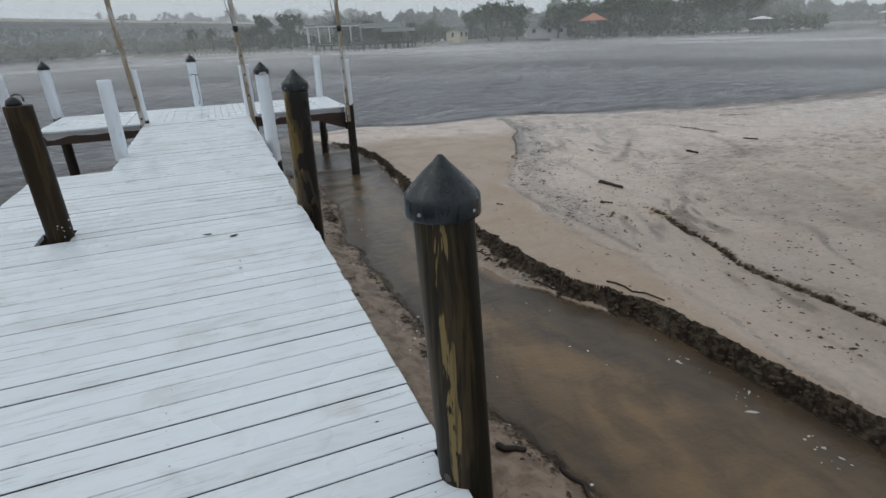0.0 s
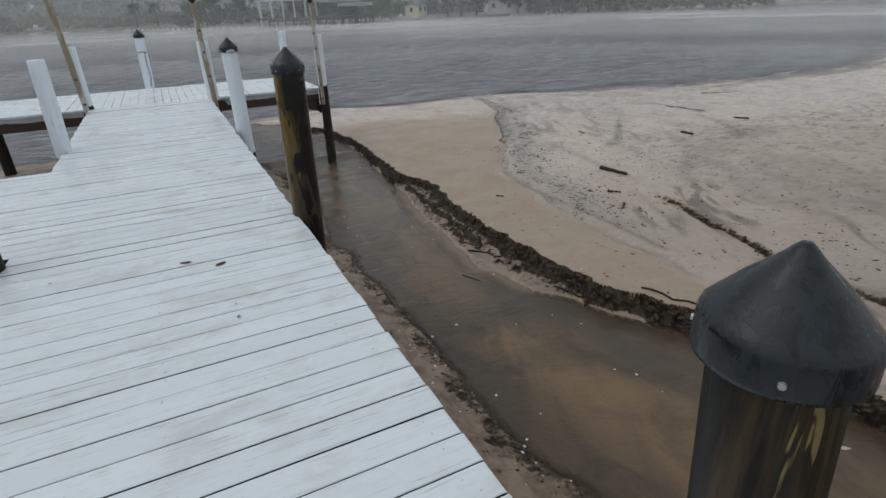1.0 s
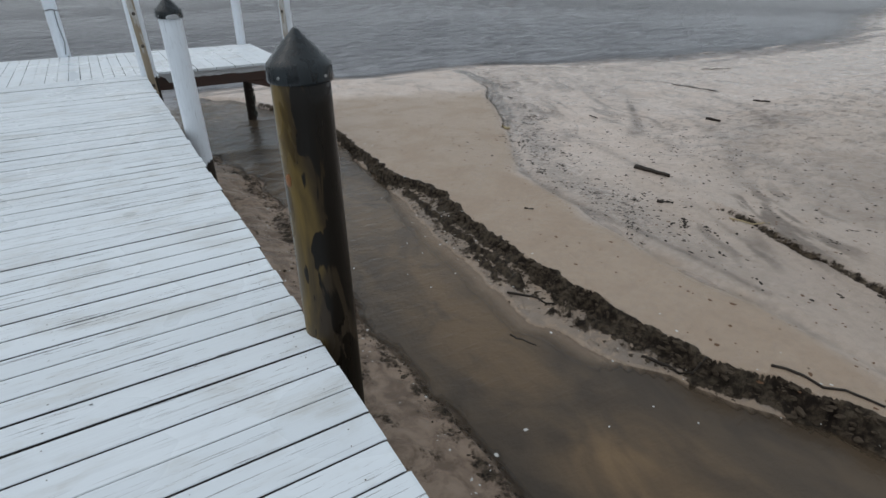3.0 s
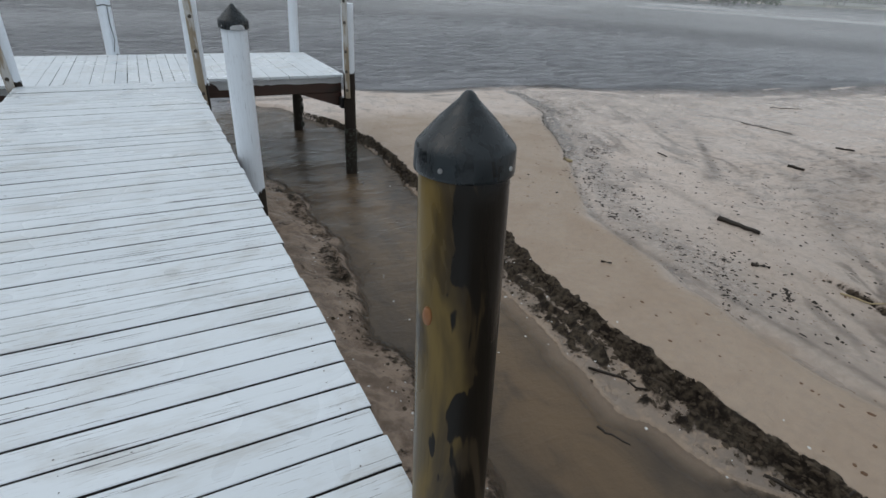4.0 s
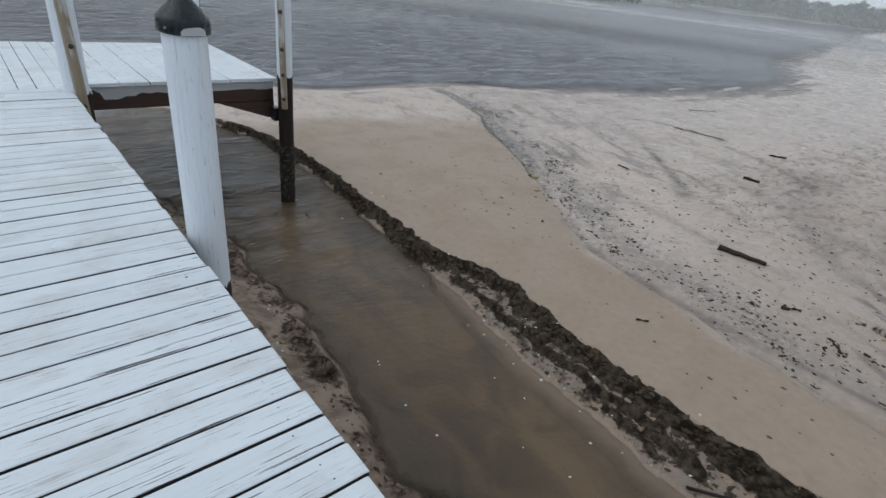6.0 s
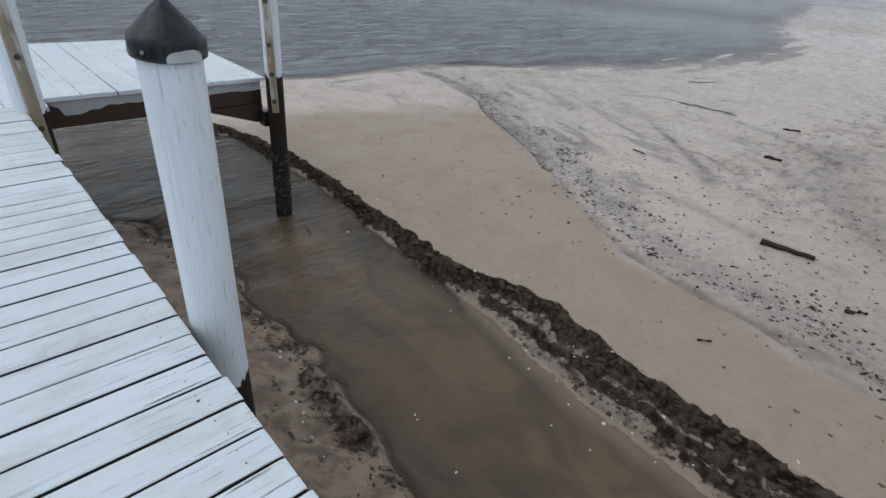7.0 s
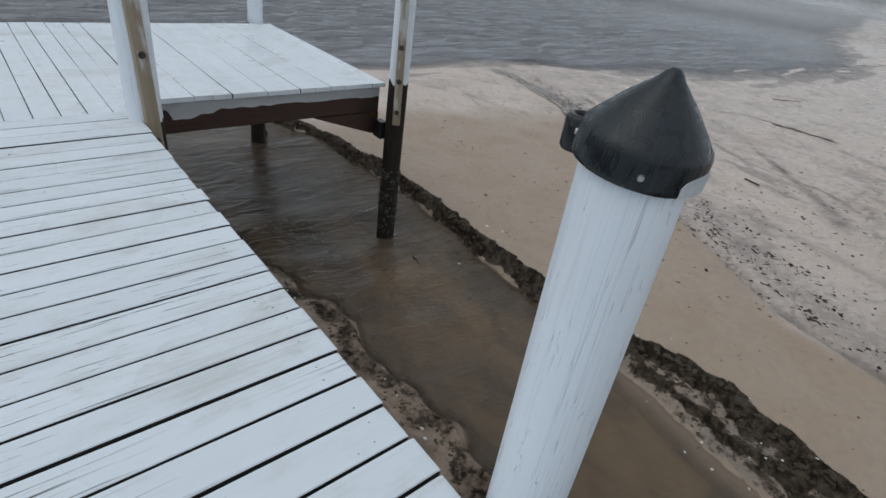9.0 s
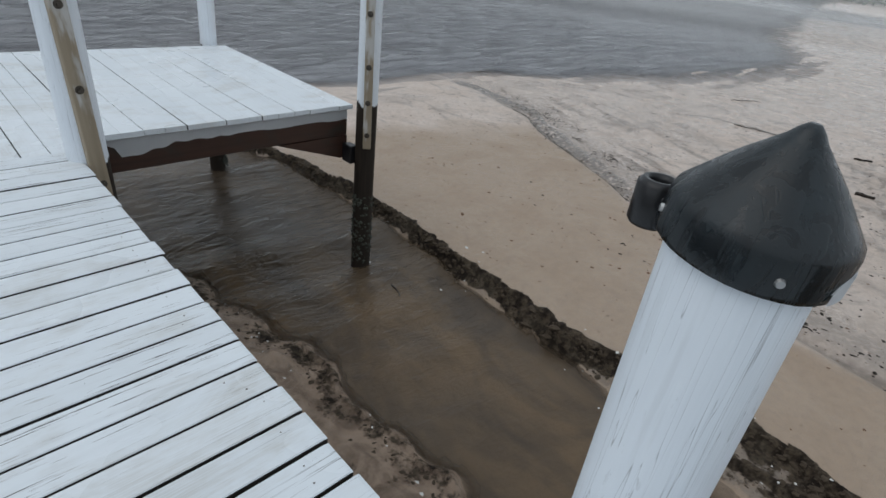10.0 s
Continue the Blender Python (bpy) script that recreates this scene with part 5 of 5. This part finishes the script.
def crown_mesh(name, mat, count, height, width, seed, size=0.5):
    rnds = random.Random(seed)
    blobs = [(rnds.uniform(-0.32, 0.32) * width, rnds.uniform(-0.3, 0.3) * width, height * rnds.uniform(0.35, 0.86), rnds.uniform(0.13, 0.27) * width) for i in range(11)]
    verts, faces = [], []
    for i in range(count):
        bx, by, bz, r = blobs[rnds.randrange(len(blobs))]
        u = Vector((rnds.gauss(0, 1), rnds.gauss(0, 1), rnds.gauss(0, 0.8))).normalized() * r * rnds.uniform(0.55, 1.12)
        p = Vector((bx, by, bz)) + u
        a, b = Vector((rnds.gauss(0, 1), rnds.gauss(0, 1), rnds.gauss(0, 1))).normalized(), Vector((rnds.gauss(0, 1), rnds.gauss(0, 1), rnds.gauss(0, 1))).normalized()
        s = size * rnds.uniform(0.5, 1.2)
        n = len(verts)
        verts += [p - a * s, p + b * s * 0.5, p + a * s, p - b * s * 0.5]
        faces.append((n, n + 1, n + 2, n + 3))
    return verts, faces


def tree(height, width, seed):
    t = thing("tree", "rain-dimmed broad green tree on the far shore", "tree", group="trees on the far shore")
    bm = bmesh.new()
    add_tube(bm, [(0, 0, -0.4), (0.1, 0, height * 0.25), (-0.05, 0.1, height * 0.55), (0.1, 0, height * 0.75)], height * 0.03, 8, 0.35)
    rnds = random.Random(seed)
    for i in range(5):
        a, z = rnds.uniform(0, 6.28), height * rnds.uniform(0.25, 0.5)
        add_tube(bm, [(0, 0, z), (math.cos(a) * width * 0.18, math.sin(a) * width * 0.18, z + height * 0.14), (math.cos(a) * width * 0.3, math.sin(a) * width * 0.3, z + height * 0.3)], height * 0.013, 6, 0.3)
    part("trunk", bm, BARK, t)
    v, f = crown_mesh("crown", FOLIAGE, 1100, height, width, seed)
    raw("crown", v, f, FOLIAGE, t)
    return t


def palm(height, seed):
    t = thing("palm_tree", "rain-dimmed palm tree on the far shore", "palm", group="palms on the far shore")
    bm = bmesh.new()
    add_tube(bm, [(0, 0, -0.4), (0.1, 0, height * 0.5), (0, 0.05, height)], 0.16, 8, 0.8)
    part("trunk", bm, BARK, t)
    rnds = random.Random(seed)
    verts, faces = [], []
    for i in range(40):
        a, up = rnds.uniform(0, 6.28), rnds.uniform(-0.5, 0.9)
        d = Vector((math.cos(a), math.sin(a), 0))
        s = Vector((-d.y, d.x, 0)) * 0.22
        p = Vector((0, 0.05, height))
        for k in range(4):
            q = p + d * 0.36 + Vector((0, 0, 0.36 * (up - 0.45 * k)))
            n = len(verts)
            verts += [p - s, p + s, q + s, q - s]
            faces.append((n, n + 1, n + 2, n + 3))
            p = q
    raw("fronds", verts, faces, FOLIAGE, t)
    return t


protos = [tree(8.0, 7.0, 1), tree(7.0, 8.5, 2), tree(9.0, 6.0, 3), tree(6.0, 7.0, 4)]
GROVE = ((5.2, 124, 2, 0.75), (7.6, 122, 0, 0.85), (3.8, 128, 3, 0.7), (20.6, 116, 3, 0.8), (22.3, 118, 3, 0.65), (25.4, 121, 2, 0.95), (27.0, 119, 0, 1.1), (28.3, 120, 1, 1.05), (29.8, 122, 2, 1.0), (32.9, 126, 3, 0.9), (33.8, 124, 0, 0.95), (35.4, 126, 1, 1.05), (37.6, 128, 2, 1.05), (39.0, 126, 0, 1.2), (40.4, 128, 1, 1.1), (42.2, 132, 3, 1.15), (43.8, 132, 1, 1.0), (45.4, 136, 0, 1.1), (47.0, 138, 2, 1.25), (49.0, 142, 1, 1.2), (51.0, 146, 0, 1.2), (53.0, 148, 3, 1.4), (55.2, 152, 1, 1.2), (57.5, 156, 2, 1.15), (60, 160, 1, 1.2), (63, 164, 0, 1.2), (66, 166, 3, 1.3), (69, 168, 1, 1.1), (72, 172, 2, 1.0), (75.5, 178, 1, 1.1), (79, 180, 0, 1.0), (83, 185, 3, 1.2), (1.5, 150, 3, 0.6), (-3.5, 152, 3, 0.5), (-8, 158, 3, 0.45), (16.5, 121, 3, 0.75), (14.5, 122, 1, 0.7), (12.5, 122, 0, 0.75))
used = set()
for i, (az, d, k, s) in enumerate(GROVE):
    if az > 50:
        far_out = min(1.0, (az - 50) / 7)
        d, s = d * (1 + 0.3 * far_out), s * (1 - 0.28 * far_out)
    m = Matrix.Translation(polar(az, d, -0.75)) @ Matrix.Rotation(i * 1.7, 4, "Z") @ Matrix.Diagonal((s, s, s, 1))
    if k in used:
        t = copy_thing(protos[k], m)
    else:
        protos[k].matrix_basis = m
        used.add(k)
fan = palm(4.0, 3)
fan.matrix_basis = Matrix.Translation(polar(-1.0, 141, -0.8))
for az, d, s in ((0.6, 142, 1.0), (19.4, 119, 0.9), (21.4, 120, 1.0), (4.6, 128, 1.0)):
    copy_thing(fan, Matrix.Translation(polar(az, d, -0.8)) @ Matrix.Diagonal((s, s, s, 1)))


def woods(name, label, az0, az1, d0, d1, top, count, size, mat, seed):
    """A belt of woodland too far off to tell its trees apart."""
    rnds = random.Random(seed)
    verts, faces = [], []
    for i in range(count):
        az = rnds.uniform(az0, az1)
        d = d0 + (d1 - d0) * rnds.random()
        h = top * (0.62 + 0.38 * noise.noise(Vector((az * 0.55, seed, 0))) + 0.2 * noise.noise(Vector((az * 2.3, seed, 4))))
        p = Vector(polar(az, d, -1.0 + (h + 0.5) * rnds.random() ** 0.75))
        a = Vector((rnds.gauss(0, 1), rnds.gauss(0, 1), rnds.gauss(0, 1))).normalized()
        b = Vector((rnds.gauss(0, 1), rnds.gauss(0, 1), rnds.gauss(0, 1))).normalized()
        s = size * rnds.uniform(0.5, 1.2)
        n = len(verts)
        verts += [p - a * s, p + b * s * 0.6, p + a * s, p - b * s * 0.6]
        faces.append((n, n + 1, n + 2, n + 3))
    return tagged(raw(name, verts, faces, mat), label, "woods", kind="stuff")


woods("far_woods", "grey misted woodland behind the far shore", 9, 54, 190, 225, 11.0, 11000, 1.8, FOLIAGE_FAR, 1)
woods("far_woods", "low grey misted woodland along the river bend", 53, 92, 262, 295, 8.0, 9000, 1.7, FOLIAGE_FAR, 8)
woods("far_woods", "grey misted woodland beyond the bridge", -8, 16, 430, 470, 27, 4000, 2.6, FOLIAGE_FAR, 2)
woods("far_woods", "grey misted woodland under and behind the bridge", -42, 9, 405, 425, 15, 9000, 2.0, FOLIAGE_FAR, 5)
woods("shore_scrub", "low green scrub along the far shore", 2, 56, 128, 160, 3.2, 6000, 0.85, FOLIAGE, 3)
woods("shore_scrub", "low green scrub along the river bend", 55, 90, 218, 250, 3.4, 5000, 1.0, FOLIAGE, 9)
woods("marsh_grass", "pale green marsh grass before the bridge", -26, 3, 150, 184, 3.6, 6000, 0.8, MARSH, 4)
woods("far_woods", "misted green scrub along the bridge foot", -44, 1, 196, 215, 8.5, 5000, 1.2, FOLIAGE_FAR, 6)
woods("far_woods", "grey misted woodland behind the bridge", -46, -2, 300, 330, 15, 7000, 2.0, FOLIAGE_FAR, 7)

# bridge
bridge = thing("bridge", "long low grey concrete highway bridge on piers", "bridge")
b0, b1 = Vector(polar(-32, 195)), Vector(polar(5, 400))
run = (b1 - b0)
L = run.length
ang = math.atan2(run.y, run.x)
bridge.matrix_basis = Matrix.Translation(b0) @ Matrix.Rotation(ang, 4, "Z")
part("deck", box((0, -6, 8.6), (L, 6, 9.4), 0.05), CONCRETE, bridge)
for s in (-5.9, 5.9):
    part("railing", box((0, s - 0.15, 9.4), (L, s + 0.15, 10.35), 0.03), RAIL, bridge, "pale concrete railing")
for s in (-4.5, 0, 4.5):
    part("girder", box((0, s - 0.4, 7.3), (L, s + 0.4, 8.6)), CONCRETE, bridge)
pier_me = None
n_piers = int(L / 14)
for i in range(n_piers):
    if pier_me is None:
        bm = box((-0.7, -5.5, 6.3), (0.7, 5.5, 7.3), 0.1)
        for s in (-4, 0, 4):
            add_box(bm, (-0.5, s - 0.5, -2.4), (0.5, s + 0.5, 6.3))
        pier = part("pier", bm, CONCRETE, bridge)
        pier_me = pier.data
    else:
        pier = new("pier", pier_me)
        pier.parent = bridge
    pier.location = (7 + 14 * i, 0, 0)


def gable(w, d, eave, ridge, over=0.4, thick=0.15):
    bm = bmesh.new()
    for s in (-1, 1):
        vs = [bm.verts.new(p) for p in ((-w / 2 - over, s * (d / 2 + over), eave), (w / 2 + over, s * (d / 2 + over), eave), (w / 2 + over, 0, ridge), (-w / 2 - over, 0, ridge))]
        bm.faces.new(vs)
    bmesh.ops.solidify(bm, geom=bm.faces[:], thickness=thick)
    return bm


def hip(w, d, eave, ridge):
    bm = bmesh.new()
    k = min(w, d) / 2
    b = [bm.verts.new((sx * w / 2, sy * d / 2, eave)) for sx, sy in ((-1, -1), (1, -1), (1, 1), (-1, 1))]
    t = [bm.verts.new((-(w / 2 - k) - 0.01, 0, ridge)), bm.verts.new(((w / 2 - k) + 0.01, 0, ridge))]
    for f in ((b[0], b[1], t[1], t[0]), (b[2], b[3], t[0], t[1]), (b[1], b[2], t[1]), (b[3], b[0], t[0]), tuple(reversed(b))):
        bm.faces.new(f)
    return bm


def shelter(name, label, category, az, d, w, dep, eave, ridge, roof_mat, floor=0.1, style="gable", posts=4, fascia=None):
    """A roofed boat dock on posts over the water."""
    s = thing(name, label, category, polar(az, d, 0), "boat docks on the far shore")
    s.rotation_euler = (0, 0, face(az))
    if style == "gable":
        part("roof", gable(w, dep, eave, ridge), roof_mat, s)
    elif style == "hip":
        part("roof", hip(w + 0.8, dep + 0.8, eave, ridge), roof_mat, s)
    else:
        part("roof", box((-w / 2 - 0.4, -dep / 2, eave), (w / 2 + 0.4, dep / 2, eave + 0.18)), roof_mat, s)
        for i in range(9):
            x = -w / 2 + w * i / 8
            part("truss", box((x - 0.06, -dep / 2, eave + 0.18), (x + 0.06, dep / 2, ridge)), PIER_WOOD, s)
    part("deck", box((-w / 2, -dep / 2, floor - 0.2), (w / 2, dep / 2, floor)), PIER_WOOD, s)
    for i in range(posts):
        for q in (-1, 1):
            x = -w / 2 + 0.2 + (w - 0.4) * i / (posts - 1)
            part("post", box((x - 0.11, q * (dep / 2 - 0.2) - 0.11, -2.6), (x + 0.11, q * (dep / 2 - 0.2) + 0.11, eave)), fascia or PIER_WOOD, s)
    return s


shelter("boat_shelter", "long open boat shelter with white flat roof", "boat shelter", 11.9, 108, 10.0, 5.0, 2.75, 3.3, ROOF_WHITE, style="flat", posts=6, fascia=ROOF_WHITE)
shelter("boathouse", "open boathouse with grey-green metal gable roof", "boathouse", 16.3, 105, 6.6, 6.0, 2.3, 3.1, ROOF_GREY)
shelter("boathouse", "low open boathouse with grey metal roof", "boathouse", 18.1, 101, 5.0, 4.0, 1.55, 2.1, ROOF_GREY)
shelter("gazebo", "dock gazebo with orange hipped roof", "gazebo", 37.0, 110, 4.2, 4.2, 2.1, 3.4, ROOF_ORANGE, style="hip")
shelter("boat_shelter", "small boat shelter with white hipped roof", "boat shelter", 51.2, 128, 3.6, 3.6, 1.2, 1.75, ROOF_WHITE, style="hip")
shelter("boat_shelter", "small boat shelter with white hipped roof", "boat shelter", 60.0, 192, 5.0, 3.6, 1.5, 2.0, ROOF_WHITE, style="hip")
pier_long = thing("pier", "long grey timber pier linking the boathouses", "pier", polar(14.6, 104, 0))
pier_long.rotation_euler = (0, 0, face(14.6))
part("deck", box((-8.5, -1, -0.45), (9.5, 1, -0.2)), PIER_WOOD, pier_long)
for i in range(14):
    part("leg", box((-8.4 + 1.36 * i - 0.12, -0.9, -2.6), (-8.4 + 1.36 * i + 0.12, 0.9, -0.45)), PIER_WOOD, pier_long)


def house(label, az, d, w, dep, eave, ridge, wall, roof, turn=0):
    h = thing("house", label, "house", polar(az, d, -0.6), "houses on the far shore")
    h.rotation_euler = (0, 0, face(az) + radians(turn))
    part("wall", box((-w / 2, -dep / 2, -0.4), (w / 2, dep / 2, eave)), wall, h)
    bm = bmesh.new()
    for x in (-w / 2, w / 2 - 0.15):
        vs = [bm.verts.new(p) for p in ((x, -dep / 2, eave), (x, dep / 2, eave), (x, 0, ridge - 0.1))]
        bm.faces.new(vs)
    bmesh.ops.solidify(bm, geom=bm.faces[:], thickness=0.15)
    part("gable_wall", bm, wall, h)
    part("roof", gable(w, dep, eave, ridge, 0.25), roof, h)
    for x in (-w * 0.28, w * 0.28):
        win = part("window", box((x - 0.45, -dep / 2 - 0.04, 0.7), (x + 0.45, -dep / 2 + 0.02, 1.7)), ROOF_WHITE, h)
        part("pane", box((x - 0.37, -dep / 2 - 0.06, 0.78), (x + 0.37, -dep / 2 - 0.045, 1.62)), DARK_GLASS, win)
    side = part("window", box((-w / 2 - 0.04, -0.4, 0.6), (-w / 2 + 0.02, 0.4, 1.6)), ROOF_WHITE, h)
    part("pane", box((-w / 2 - 0.06, -0.3, 0.68), (-w / 2 - 0.045, 0.3, 1.52)), DARK_GLASS, side)
    return h


house("small cream gabled cottage on the far shore", 23.9, 118, 3.7, 3.0, 1.7, 2.7, CREAM, ROOF_GREY, 62)
house("low white house with grey roof on the far shore", 32.0, 128, 6.0, 5.0, 2.0, 3.0, WALL_WHITE, ROOF_GREY, 10)
house("low white house with grey roof on the far shore", 33.6, 130, 4.5, 4.0, 1.9, 2.7, WALL_WHITE, ROOF_GREY, -8)

# pale retaining walls on the far shore
for az0, az1, d0, d1 in ((23.0, 33.0, 116.0, 131.5), (39.0, 46.2, 138.0, 151.0)):
    a, b = Vector(polar(az0, d0)), Vector(polar(az1, d1))
    wall = thing("sea_wall", "low pale sea wall along the far shore", "wall", tuple(a))
    wall.rotation_euler = (0, 0, math.atan2((b - a).y, (b - a).x))
    part("wall", box((0, -0.2, -2.2), ((b - a).length, 0.2, -0.5), 0.05), SHORE_SAND, wall)


def boat(az, d, s):
    b = thing("boat", "small white moored motor boat", "boat", polar(az, d, -0.75), "boats on the far shore")
    b.rotation_euler = (0, 0, face(az))
    b.scale = (s, s, s)
    bm = bmesh.new()
    lo = [bm.verts.new(p) for p in ((-2, -0.5, -0.3), (1.4, -0.5, -0.3), (1.9, 0, -0.2), (1.4, 0.5, -0.3), (-2, 0.5, -0.3))]
    hi = [bm.verts.new(p) for p in ((-2.1, -0.85, 0.4), (1.6, -0.8, 0.5), (2.6, 0, 0.6), (1.6, 0.8, 0.5), (-2.1, 0.85, 0.4))]
    bm.faces.new(lo[::-1])
    bm.faces.new(hi)
    for i in range(5):
        bm.faces.new((lo[i], lo[(i + 1) % 5], hi[(i + 1) % 5], hi[i]))
    part("hull", bm, ROOF_WHITE, b)
    part("cabin", box((-0.6, -0.5, 0.42), (0.7, 0.5, 1.3), 0.1), ROOF_WHITE, b)


boat(22.4, 112, 0.5)
boat(-8.3, 150, 0.7)

# sheets standing in for rain haze and for low splash mist on the water
def curtain(name, label, r0, r1, z0, z1, dense, mat):
    verts, faces, n = [], [], 48
    for k in range(n + 1):
        a = radians(-60 + 170 * k / n)
        verts += [(r0 * math.sin(a), r0 * math.cos(a), z0), (r1 * math.sin(a), r1 * math.cos(a), z1)]
    for k in range(n):
        faces.append((2 * k, 2 * k + 2, 2 * k + 3, 2 * k + 1))
    veil = raw(name, verts, faces, mat, smooth=True)
    veil.data.attributes.new("veil_strength", "FLOAT", "POINT").data.foreach_set("value", [dense] * len(verts))
    tagged(veil, label, "rain", kind="structure")


# Leaned back so that the added haze sheets catch more sky.
for r, dense in ((36, 0.04), (56, 0.055), (78, 0.06), (98, 0.05), (142, 0.10), (168, 0.11), (402, 0.3)):
    top = 2.5 + 0.13 * r
    curtain("rain_haze_sheet", "thin grey sheet standing in for rain haze over the river", r, r + 0.8 * top, WATER_Z - 0.3, top, dense, VEIL)
for r0, r1, rise, dense in ((26, 60, 0.9, 0.10), (42, 78, 0.95, 0.20), (58, 92, 0.85, 0.28), (72, 104, 0.75, 0.34), (86, 118, 0.8, 0.30)):
    curtain("mist_haze_sheet", "low pale sheet standing in for splash mist on the river", r0, r1, WATER_Z + 0.12, WATER_Z + rise, dense, MIST)
